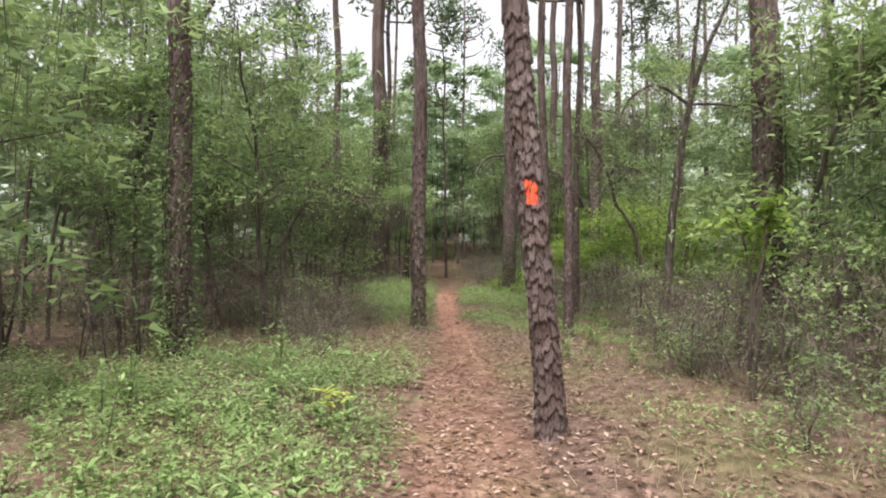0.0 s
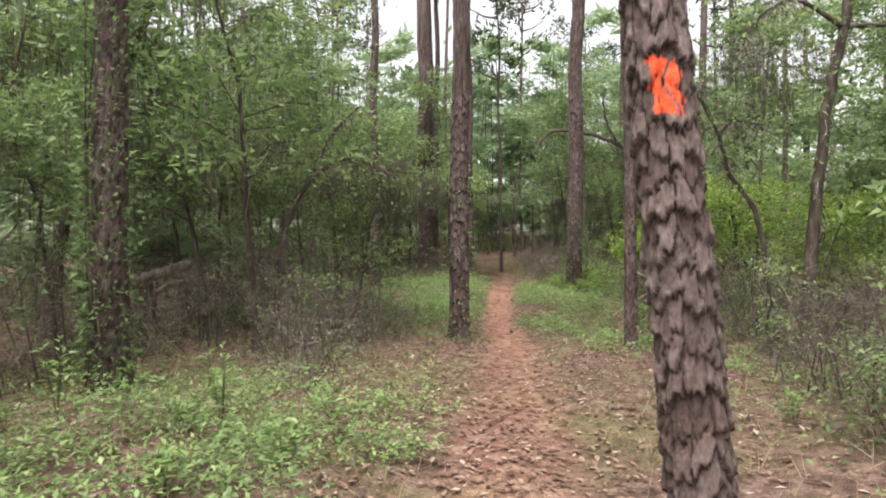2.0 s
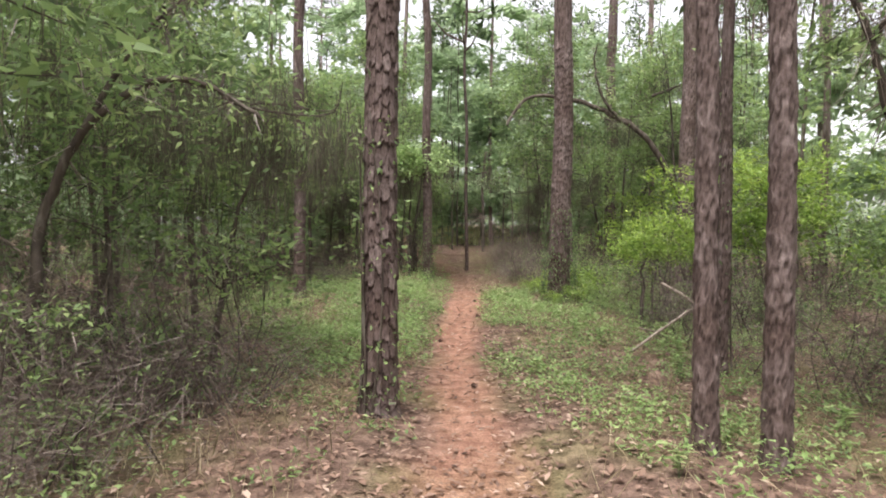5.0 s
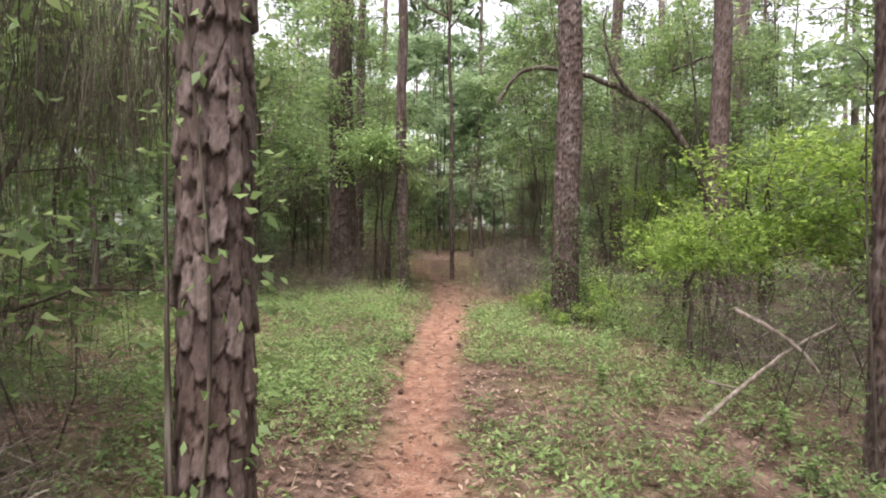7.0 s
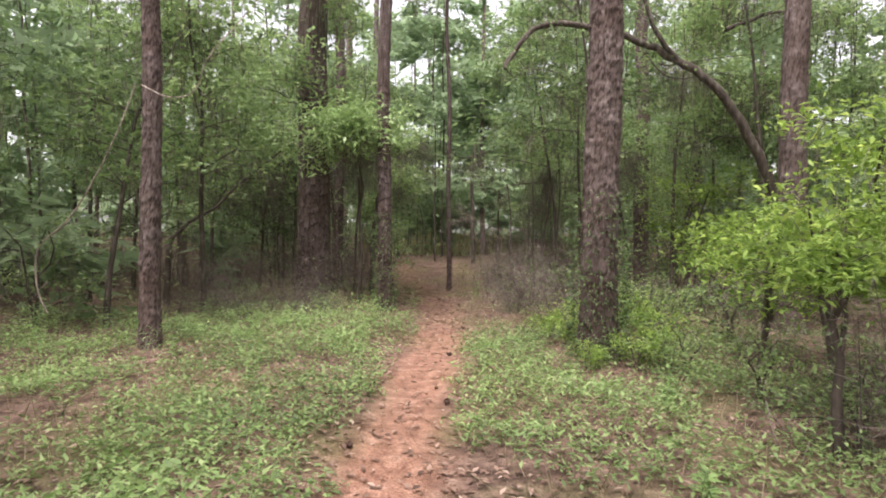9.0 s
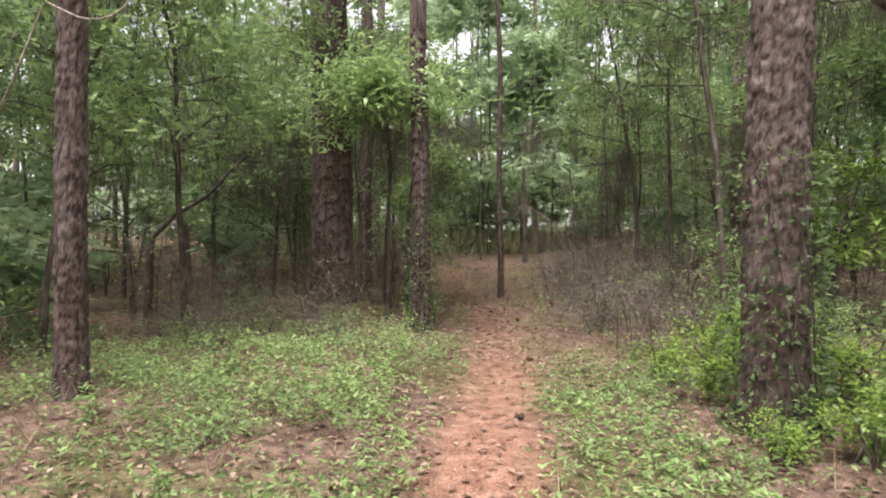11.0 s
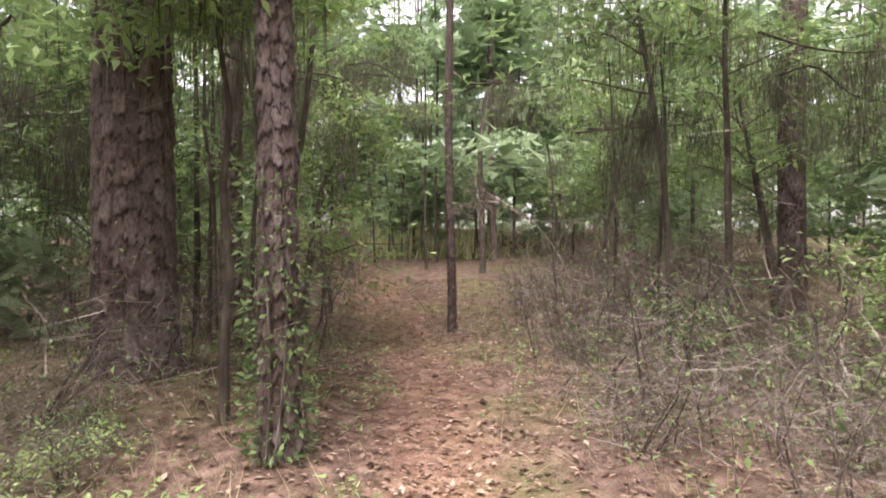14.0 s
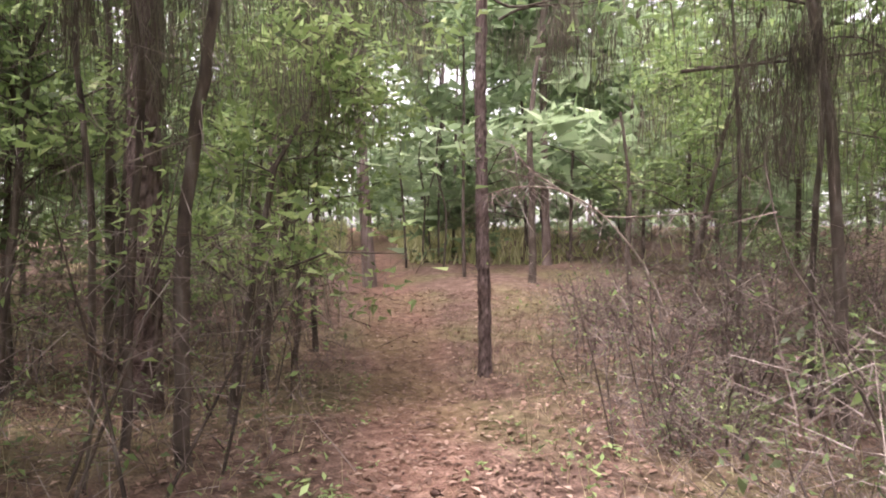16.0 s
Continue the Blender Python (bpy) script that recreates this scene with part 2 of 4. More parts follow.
gx, gy = axis(-6, 6, 0.19, 900), axis(-2, 36, 0.25, 1200)
GX, GY = np.meshgrid(gx, gy)
GZ = ground_z(GX, GY) + RN.uniform(-0.012, 0.012, GX.shape)
edge = 0.16 * np.sin(GY * 2.1) + 0.1 * np.sin(GY * 5.3 + 1)
half_w = np.interp(GY, [0, 6, 12, 15, 25, 32, 60], [0.30, 0.26, 0.12, 0.06, 0.18, 0.34, 0.7])
trail = np.clip(1.25 - (np.abs(GX - trail_x(GY)) - half_w + 0.25 * edge) / 0.28, 0, 1)
trail = trail * np.interp(GY, [0, 9, 13, 22, 26, 34], [0.4, 0.5, 0.95, 0.85, 0.35, 0.3])
nx, ny = len(gx), len(gy)
gi = np.arange(ny - 1)[:, None] * nx + np.arange(nx - 1)[None, :]
gf = np.stack([gi, gi + 1, gi + nx + 1, gi + nx], -1).reshape(-1, 4)
ground = new("ground", mesh_from("ground", np.stack([GX, GY, GZ], -1).reshape(-1, 3), gf, [SOIL], {"trail": trail.ravel()}, True))
tagged(ground, "forest floor of brown leaf litter with a worn orange earth trail", "ground", kind="structure")


# ---- pines ----
def bark_cells(th, z, r, cw, ch, rng):
    """Plates of bark round a trunk: distance to the joint, a random value a plate, and the height within the plate."""
    nu = max(5, int(round(2 * math.pi * r / cw)))
    nv = int(z.max() / ch * 1.35) + 6
    ju, jv, val = rng.uniform(-0.42, 0.42, (nv, nu)), rng.uniform(-0.42, 0.42, (nv, nu)), rng.uniform(0, 1, (nv, nu))
    u, v = th / (2 * math.pi) * nu, z / ch + 1
    shift, wide = rng.uniform(0, 1, nu), rng.uniform(0.75, 1.3, nu)
    f1, f2 = np.full(u.shape, 9.0), np.full(u.shape, 9.0)
    best, up = np.zeros(u.shape), np.zeros(u.shape)
    iu, iv = np.floor(u).astype(int), np.floor(v).astype(int)
    for a in (-1, 0, 1):
        for c in (-1, 0, 1):
            m = (iu + a) % nu
            vs = v * wide[m] + shift[m]
            cu, cv = iu + a, np.floor(vs).astype(int) + c
            cw_ = cv
            cv = np.clip(cv, 0, nv - 1)
            du, dv = u - (cu + 0.5 + ju[cv, m] * 0.6), (vs - (cw_ + 0.5 + jv[cv, m] * 0.8)) * 0.9
            d = np.maximum(np.abs(du), np.abs(dv) * 0.95)
            near = d < f1
            f2 = np.where(near, f1, np.minimum(f2, d))
            best, up = np.where(near, val[cv, m], best), np.where(near, dv, up)
            f1 = np.where(near, d, f1)
    return f2 - f1, best, up


def crown_mesh(seed):
    rng = np.random.RandomState(seed)
    P = Pile()
    for k in range(24):
        a, h = rng.uniform(0, 6.28), rng.uniform(0, 5)
        ln = rng.uniform(0.8, 2.3) * (1.1 - h / 8)
        end = np.array([math.cos(a) * ln, math.sin(a) * ln, h + ln * 0.35])
        n = 20
        c = np.array([0, 0, h]) + (end - np.array([0, 0, h])) * rng.uniform(0.45, 1.05, (n, 1)) + rng.normal(size=(n, 3)) * 0.25
        P.add(*leaf_quads(c, rng.normal(size=(n, 3)) + [0, 0, 0.5], rng.uniform(0.3, 0.5, n), 0.3, rng, rng.uniform(0, 1, n)))
    return P.mesh("needles", NEEDLE)


def crown_wood(seed):
    rng = np.random.RandomState(seed + 50)
    P = Pile()
    for k in range(12):
        a, h = rng.uniform(0, 6.28), rng.uniform(-0.5, 4.5)
        ln = rng.uniform(0.8, 2.0) * (1.1 - h / 8)
        P.add(*tube([(0, 0, h), (math.cos(a) * ln * 0.5, math.sin(a) * ln * 0.5, h + 0.1), (math.cos(a) * ln, math.sin(a) * ln, h + ln * 0.35)], [0.05, 0.035, 0.012], 4))
    return P.mesh("limbs", FARBARK)


CROWNS = [(crown_mesh(s), crown_wood(s)) for s in range(3)]


def pine(x, y, r, height, lean=(0, 0), seed=0, fine_to=5.0, cw=0.075, ch=0.115, around=72, step=0.024, flare=0.35, depth=1.0, label="", group="pines along the trail", blaze=None):
    """A pine with plated bark: fine relief up to fine_to, plainer above, and a crown."""
    rng = np.random.RandomState(100 + seed)
    z = np.concatenate([np.arange(-0.15, fine_to, step), np.arange(fine_to, 8.6, 0.13), np.linspace(8.7, height, 9)])
    th = np.linspace(0, 2 * math.pi, around, endpoint=False)
    TH, Z = np.meshgrid(th, z)
    rad = r * (1 - 0.55 * np.clip(Z / height, 0, 1)) * (1 + flare * np.exp(-np.clip(Z, 0, None) / 0.22))
    warp = 0.05 * np.sin(TH * 3 + Z * 2.2 + seed) + 0.03 * np.sin(TH * 5 - Z * 3.1)
    rag = 0.022 * np.sin(TH * 11 + Z * 23 + seed) + 0.018 * np.sin(TH * 19 - Z * 41) + 0.010 * np.sin(TH * 37 + Z * 67)
    gap, val, up = bark_cells(np.mod(TH + 0.25 * warp + rag * 0.16 / r, 2 * math.pi), Z + 0.16 + warp * 0.5 + rag * 0.5, r, cw, ch, rng)
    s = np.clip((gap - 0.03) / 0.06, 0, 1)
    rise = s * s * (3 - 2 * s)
    rad = rad + depth * (rise * (0.012 * (0.30 + 1.4 * val) - up * 0.020) + rng.normal(size=Z.shape) * 0.0005) + warp * r * 0.25
    wav = 0.012 * np.sin(Z * 1.3 + seed) * Z / 2
    X = lean[0] * Z + wav + rad * np.cos(TH)
    Y = lean[1] * Z + rad * np.sin(TH)
    n, k = Z.shape
    i = np.arange(n - 1)[:, None] * k
    j = np.arange(k)[None, :]
    f = np.stack([i + j, i + (j + 1) % k, i + k + (j + 1) % k, i + k + j], -1).reshape(-1, 4)
    tone = np.clip(0.22 + 0.5 * val + 0.07 * rng.normal(size=Z.shape) - 0.3 * up, 0, 1)
    paint = np.zeros(Z.shape)
    if blaze:
        arc = (np.mod(TH - 1.5 * math.pi + math.pi, 2 * math.pi) - math.pi) * r
        ragged = 0.012 * np.sin(Z * 70 + 2) + 0.008 * np.sin(TH * 30)
        inside = (np.abs(arc - blaze[1] + ragged) < 0.047) & (np.abs(Z - blaze[0] + 0.4 * ragged + 0.25 * arc) < 0.10)
        crack = np.abs(arc - blaze[1] - 0.012 + 0.02 * np.sin(Z * 28)) < 0.006
        paint = (inside & ~crack) * np.clip(0.75 + rise, 0, 1)
    me = mesh_from("trunk", np.stack([X, Y, Z], -1).reshape(-1, 3), f, [BARK],
                   {"tone": tone.ravel(), "furrow_shade": (1 - rise).ravel() * np.where(Z > 8.6, 0.3, 0.95).ravel(), "paint": paint.ravel()}, False)
    ob = new("pine_tree")
    ob.matrix_basis = pose(x, y, gz(x, y))
    tagged(ob, label or "tall pine with flaking plated grey-brown bark", "pine tree", group)
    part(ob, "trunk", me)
    for nm, q in zip(("foliage", "limb"), CROWNS[seed % 3]):
        c = part(ob, nm, q, kind="stuff")
        c.location = (lean[0] * height, lean[1] * height, height - 3.5)
    return ob


pine(0.93, 5.3, 0.112, 17, (-0.082, 0.01), 1, 3.6, 0.070, 0.105, 120, 0.013, 0.22, 1.0, "pine with plated bark and an orange painted blaze", blaze=(2.06, -0.012))
pine(-0.50, 12.68, 0.142, 18, (0.004, 0), 2, 3.8, 0.066, 0.19, 140, 0.011, 0.25, 0.9)
pine(2.22, 20.95, 0.215, 19, (0.012, 0), 3, 5.5, 0.08, 0.11, 72, 0.034, 0.35, 1.1, "thick pine with plated bark and vines round its foot")
pine(-3.62, 21.4, 0.125, 16, (-0.005, 0), 4, 4.8, 0.07, 0.10, 48, 0.04, 0.2)
pine(-2.62, 26.35, 0.335, 21, (-0.012, 0), 5, 4.4, 0.11, 0.20, 120, 0.028, 0.25, 1.0, "very thick old pine with deep plated red-brown bark")
pine(-0.93, 24.90, 0.120, 16, (-0.008, 0), 6, 4.2, 0.062, 0.15, 110, 0.014, 0.25, 1.0, "slender pine with flaky bark and climbing vines")
pine(5.65, 23.1, 0.20, 19, (0.01, 0), 7, 6.0, 0.09, 0.12, 48, 0.06, 0.3)
pine(5.5, 30.8, 0.20, 19, (0, 0), 8, 6.0, 0.1, 0.13, 36, 0.08, 0.3)
pine(4.6, 8.7, 0.20, 18, (-0.02, 0), 9, 4.8, 0.09, 0.12, 48, 0.05, 0.3, 1.2, "thick pine hung with leafy vines")
pine(-3.78, 8.9, 0.16, 17, (0, 0), 10, 4.8, 0.08, 0.13, 48, 0.045, 0.3, 1.1, "vine-covered pine at the edge of a thicket")
pine(1.95, 11.75, 0.078, 12, (-0.012, 0), 11, 4.2, 0.05, 0.10, 40, 0.04, 0.2, 0.7)
pine(2.32, 11.5, 0.085, 12, (0.0, 0), 12, 4.2, 0.05, 0.10, 40, 0.04, 0.2, 0.7)
pine(3.02, 14.2, 0.062, 11, (0.015, 0), 13, 3.4, 0.05, 0.11, 40, 0.035, 0.2, 0.7)
pine(0.15, 30.5, 0.062, 12, (-0.012, 0), 14, 3.6, 0.05, 0.09, 32, 0.035, 0.2, 0.7)
pine(-2.6, 25.0 + 3.6, 0.13, 15, (0.01, 0), 15, 4.5, 0.06, 0.12, 40, 0.05, 0.2, 0.9)

# far pines: plain tapered trunks with crowns
def far_pine_mesh(seed):
    rng = np.random.RandomState(seed)
    h = 17
    z = np.linspace(-0.2, h, 12)
    v, f = tube(np.stack([0.02 * z + 0.15 * np.sin(z * 0.3 + seed), 0.1 * np.sin(z * 0.25), z], 1), 0.115 * (1 - 0.6 * np.clip(z, 0, h) / h) * (1 + 0.3 * np.exp(-np.clip(z, 0, 9) / 0.4)), 10, 0.06, rng)
    return mesh_from("trunk", v, f, [FARBARK], None, True)


FAR = [far_pine_mesh(s) for s in range(3)]


def far_pine(x, y, s, k, label="slim distant pine with a bare grey trunk"):
    ob = new("pine_tree")
    ob.matrix_basis = pose(x, y, gz(x, y) - 0.1, 0, 0, R.uniform(0, 360)) @ Matrix.Scale(s, 4)
    tagged(ob, label, "pine tree", "pines in the distance")
    part(ob, "trunk", FAR[k % 3])
    part(ob, "foliage", CROWNS[k % 3][0], kind="stuff").location = (0.34, 0, 13.5)
    part(ob, "limb", CROWNS[k % 3][1], kind="stuff").location = (0.34, 0, 13.5)
    return ob


# ---- understory trees, shrubs and brush ----
def understory_meshes(seed, height, spread, leaves, size, low=0.3, ratio=0.42, bend=0.5, mat=GREEN, twigs=160, droop=-0.2, stem=0.045, moss=0, slips=False):
    """Wood, leaves and dead twigs of a small tree: a bent stem, limbs, and leaves in sprays at the limb ends."""
    rng = np.random.RandomState(seed)
    W, L, T, M = Pile(), Pile(), Pile(), Pile()
    stems = []
    for s in range(1 if stem > 0.04 else 3):
        a = rng.uniform(0, 6.28)
        z = np.linspace(0, 1, 7)
        p = np.stack([math.cos(a) * bend * z ** 1.6 + 0.06 * rng.normal(size=7) * z, math.sin(a) * bend * z ** 1.6 + 0.06 * rng.normal(size=7) * z, z * height * rng.uniform(0.8, 0.95)], 1)
        W.add(*tube(p, stem * (1 - 0.8 * z) + 0.004, 6))
        stems.append(p)
    ends = []
    limbs = max(9, int(leaves / 140))
    for k in range(limbs):
        p = stems[k % len(stems)]
        u = rng.uniform(low, 0.98)
        i = u * 6
        j = min(int(i), 5)
        o = p[j] + (p[j + 1] - p[j]) * (i - j)
        a = rng.uniform(0, 6.28)
        ln = spread * rng.uniform(0.45, 1.0) * (1.15 - 0.6 * u)
        e = o + np.array([math.cos(a) * ln, math.sin(a) * ln, ln * rng.uniform(-0.1, 0.55)])
        m = (o + e) / 2 + [0, 0, 0.1 * ln]
        W.add(*tube([o, m, e], [stem * 0.38 * (1.1 - u), stem * 0.24 * (1.1 - u) + 0.003, 0.003], 4))
        ends.append((o, m, e, ln))
    if twigs:
        for p in stems:
            q = int(twigs * 0.7 / len(stems))
            u = rng.uniform(0.03, 0.5, q)[:, None]
            st = p[0] + (p[4] - p[0]) * u + rng.normal(size=(q, 3)) * [spread * 0.33, spread * 0.33, 0.12]
            st[:, 2] = np.clip(st[:, 2], 0.02, None)
            T.add(*wisps(st, st + rng.normal(size=(q, 3)) * [0.28, 0.28, 0.22], rng.uniform(0.0015, 0.0035, q), rng, rng.uniform(0, 0.8, q)))
    per = leaves // limbs
    for o, m, e, ln in ends:
        n = int(per * rng.uniform(0.6, 1.4))
        subs = rng.normal(size=(6, 3)) * [0.30 * ln, 0.30 * ln, 0.16 * ln]
        c = m + (e - m) * rng.uniform(-0.2, 1.15, (n, 1)) + subs[rng.randint(0, 6, n)] + rng.normal(size=(n, 3)) * [0.13, 0.13, 0.085] * np.sqrt(ln)
        d = rng.normal(size=(n, 3)) * [1, 1, 0.6] + (e - o) * 0.6 + [0, 0, droop]
        # random leaf tone, plus a rise to lighter with height
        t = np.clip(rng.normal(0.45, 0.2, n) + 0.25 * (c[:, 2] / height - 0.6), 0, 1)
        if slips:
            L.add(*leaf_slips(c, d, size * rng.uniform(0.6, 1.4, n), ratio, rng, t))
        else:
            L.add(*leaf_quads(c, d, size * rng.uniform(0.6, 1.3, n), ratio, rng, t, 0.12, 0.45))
        if moss:
            q = int(moss / limbs * rng.uniform(0.2, 1.8))
            st = o + (e - o) * rng.uniform(0.05, 1, (q, 1)) + subs[rng.randint(0, 6, q)] * 0.6 + rng.normal(size=(q, 3)) * [0.07, 0.07, 0.12]
            M.add(*wisps(st, st + rng.normal(size=(q, 3)) * [0.06, 0.06, 0.1] + np.stack([np.zeros(q), np.zeros(q), -rng.uniform(0.2, 0.75, q)], 1), rng.uniform(0.003, 0.008, q), rng, rng.uniform(0, 1, q)))
        if twigs:
            q = max(2, int(twigs / limbs))
            st = m + (e - m) * rng.uniform(-0.5, 1, (q, 1)) + rng.normal(size=(q, 3)) * 0.12
            T.add(*wisps(st, st + rng.normal(size=(q, 3)) * [0.16, 0.16, 0.1] + [0, 0, -0.28], np.full(q, 0.0045), rng, rng.uniform(0, 1, q)))
    return W.mesh("stem", WOOD, True), L.mesh("foliage", mat), (T.mesh("twigs", TWIG) if twigs else None), (M.mesh("hanging_moss", MOSS) if moss else None)


def shrubby(name, meshes, x, y, s, rz, label, category, group, z=None):
    ob = new(name)
    ob.matrix_basis = pose(x, y, (gz(x, y) - 0.03) if z is None else z, 0, 0, rz) @ Matrix.Scale(s, 4)
    tagged(ob, label, category, group)
    for nm, me in zip(("stem", "foliage", "twigs", "hanging_moss"), meshes):
        if me:
            part(ob, nm, me, kind="stuff" if nm != "stem" else "")
    return ob


def brush_meshes(seed, height, spread, n):
    """A tangle of bare brown twigs with a few leaves."""
    rng = np.random.RandomState(seed)
    W, T, L = Pile(), Pile(), Pile()
    for k in range(7):
        a, ln = rng.uniform(0, 6.28), height * rng.uniform(0.6, 1)
        o = rng.normal(size=3) * [spread * 0.3, spread * 0.3, 0]
        e = o + [math.cos(a) * spread * 0.6, math.sin(a) * spread * 0.6, ln]
        W.add(*tube([o, (o + e) / 2 + rng.normal(size=3) * 0.1, e], [0.009, 0.006, 0.002], 4))
        q = n // 7
        st = o + (e - o) * rng.uniform(0, 1, (q, 1)) + rng.normal(size=(q, 3)) * [spread * 0.3, spread * 0.3, 0.12]
        st[:, 2] = np.clip(st[:, 2], 0, None)
        tp = st + rng.normal(size=(q, 3)) * [0.2, 0.2, 0.14] + [0, 0, 0.08]
        T.add(*wisps(st, tp, rng.uniform(0.0012, 0.003, q), rng, rng.uniform(0, 0.85, q)))
        m = n // 40
        c = st[:m] + rng.normal(size=(m, 3)) * 0.1
        L.add(*leaf_quads(c, rng.normal(size=(m, 3)), rng.uniform(0.03, 0.06, m), 0.45, rng, rng.uniform(0, 0.8, m)))
    return W.mesh("stem", WOOD, True), L.mesh("foliage", GREEN), T.mesh("twigs", TWIG)


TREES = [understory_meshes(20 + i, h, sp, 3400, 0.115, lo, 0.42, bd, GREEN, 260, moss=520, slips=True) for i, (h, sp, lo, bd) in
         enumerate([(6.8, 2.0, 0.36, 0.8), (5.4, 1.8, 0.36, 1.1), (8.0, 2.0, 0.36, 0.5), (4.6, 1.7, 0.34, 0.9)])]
FARTREES = [understory_meshes(40 + i, h, 2.8, 1150, 0.43, 0.09, 0.42, 0.6, HAZEGREEN, 0, slips=True) for i, h in enumerate([10.0, 7.0, 13.0])]
HIGHTREES = [understory_meshes(45 + i, h, 3.0, 1500, 0.40, 0.42, 0.42, 0.5, HAZEGREEN, 0, slips=True) for i, h in enumerate([13.0, 11.0])]
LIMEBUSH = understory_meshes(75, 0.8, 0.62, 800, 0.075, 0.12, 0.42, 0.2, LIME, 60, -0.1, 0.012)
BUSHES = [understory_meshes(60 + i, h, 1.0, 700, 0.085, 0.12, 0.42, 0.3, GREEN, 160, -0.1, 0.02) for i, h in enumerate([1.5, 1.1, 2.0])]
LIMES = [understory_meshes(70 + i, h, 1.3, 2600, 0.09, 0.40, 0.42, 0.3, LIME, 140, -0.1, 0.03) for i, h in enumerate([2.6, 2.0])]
BRUSH = [brush_meshes(80 + i, h, 0.7, 800) for i, h in enumerate([1.2, 1.6, 0.8])]

TREE_LABEL = "slim understory tree with dark stem and small green leaves"
BUSH_LABEL = "leafy green forest shrub growing from the litter"
LIME_LABEL = "bright lime-green vine-covered shrub beside the trail"
BRUSH_LABEL = "tangle of bare brown twigs over leaf litter"


def clear(x, y, margin):
    return abs(x - float(trail_x(y))) > margin


# thicket on both sides of the trail
placed = []


def scatter(n, x0, x1, y0, y1, margin, apart, fn):
    tries = 0
    while n > 0 and tries < 4000:
        tries += 1
        x, y = R.uniform(x0, x1), R.uniform(y0, y1)
        if not clear(x, y, margin) or any((x - a) ** 2 + (y - c) ** 2 < apart ** 2 for a, c in placed):
            continue
        placed.append((x, y))
        fn(x, y)
        n -= 1


def put_tree(x, y):
    meshes, s, turn = R.choice(TREES), R.uniform(0.8, 1.2), R.uniform(0, 360)
    if (-3.7 < x < -1 and 22 < y < 26) or (-5.8 < x < -3.3 and 24.5 < y < 28):
        return
    shrubby("understory_tree", meshes, x, y, s, turn, TREE_LABEL, "tree", "understory trees")


def put_far_tree(x, y):
    shrubby("understory_tree", R.choice(FARTREES), x, y, R.uniform(0.8, 1.25), R.uniform(0, 360), "distant leafy forest tree in dense woods", "tree", "trees in the distance")


def put_bush(x, y):
    shrubby("shrub", R.choice(BUSHES), x, y, R.uniform(0.7, 1.2), R.uniform(0, 360), BUSH_LABEL, "shrub", "shrubs beside the trail")


def put_brush(x, y):
    shrubby("dead_brush", R.choice(BRUSH), x, y, R.uniform(0.75, 1.25), R.uniform(0, 360), BRUSH_LABEL, "brush", "brush under the trees")


scatter(7, -8.5, -2.9, 9.8, 14.5, 2.7, 1.3, put_tree)
scatter(4, -9, -5.8, 15, 21, 2.7, 1.3, put_tree)
scatter(5, 6.8, 10, 17, 25, 2.7, 1.3, put_tree)
scatter(5, 6.2, 10, 11, 17, 2.8, 1.5, put_tree)
scatter(15, -9, -2.6, 22, 34, 2.6, 1.3, put_tree)
scatter(12, 2.2, 9, 22.5, 36, 2.2, 1.6, put_tree)
scatter(4, -6.5, -4.2, 4, 9, 3.0, 1.4, put_tree)
scatter(4, 4.6, 8, 5, 10, 3.0, 1.4, put_tree)
scatter(34, -16, 14, 34, 52, 3.4, 2.0, put_far_tree)
scatter(24, -20, -8.5, 6, 34, 3, 1.9, put_far_tree)
scatter(22, 9, 18, 6, 36, 3, 1.9, put_far_tree)
scatter(40, -32, 28, 50, 72, 2.6, 2.6, put_far_tree)
scatter(3, -6.5, -2.3, 10.5, 13.5, 1.7, 0.8, put_bush)
scatter(6, 3.4, 6.5, 8.5, 12.5, 1.6, 0.8, put_bush)
scatter(8, 2.6, 6.5, 22, 33, 1.3, 0.8, put_bush)
scatter(6, -6, -3, 28, 34, 1.3, 0.8, put_bush)
for q in ((3.4, 23.4), (3.5, 24.8), (3.9, 23.9), (4.4, 22.3)):
    put_bush(*q)
scatter(16, -7, -1.7, 9, 14, 1.6, 0.5, put_brush)
scatter(12, 2.6, 6, 8.5, 13, 1.7, 0.5, put_brush)
scatter(12, 3.0, 7, 13.5, 18, 2.4, 0.5, put_brush)
scatter(4, 2.6, 4.5, 6.5, 9, 1.7, 0.6, put_brush)
scatter(26, 1.2, 5.5, 23, 34, 1.3, 0.5, put_brush)
scatter(14, -6, -1.2, 25, 36, 1.2, 0.5, put_brush)
scatter(14, -10, -5, 4, 20, 2, 0.7, put_brush)
scatter(12, 5, 10, 4, 20, 2, 0.7, put_brush)
scatter(12, -9.5, -6, 5, 24, 2, 0.8, put_bush)
scatter(9, -13, -5.5, 20, 34, 2, 1.0, put_bush)
scatter(9, -13, -4.5, 20, 34, 2, 0.8, put_brush)
scatter(8, 6, 13, 20, 36, 2, 1.0, put_bush)
scatter(12, 4.5, 9, 5, 22, 2, 0.8, put_bush)
k = 0
for n, x0, x1, y0, y1, m in ((9, -16, -6, 16, 34, 3), (11, 6.5, 16, 16, 36, 3), (22, -26, 24, 38, 70, 2)):
    for i in range(n):
        while True:
            x, y = R.uniform(x0, x1), R.uniform(y0, y1)
            if clear(x, y, m):
                break
        far_pine(x, y, R.uniform(0.75, 1.25), k)
        k += 1
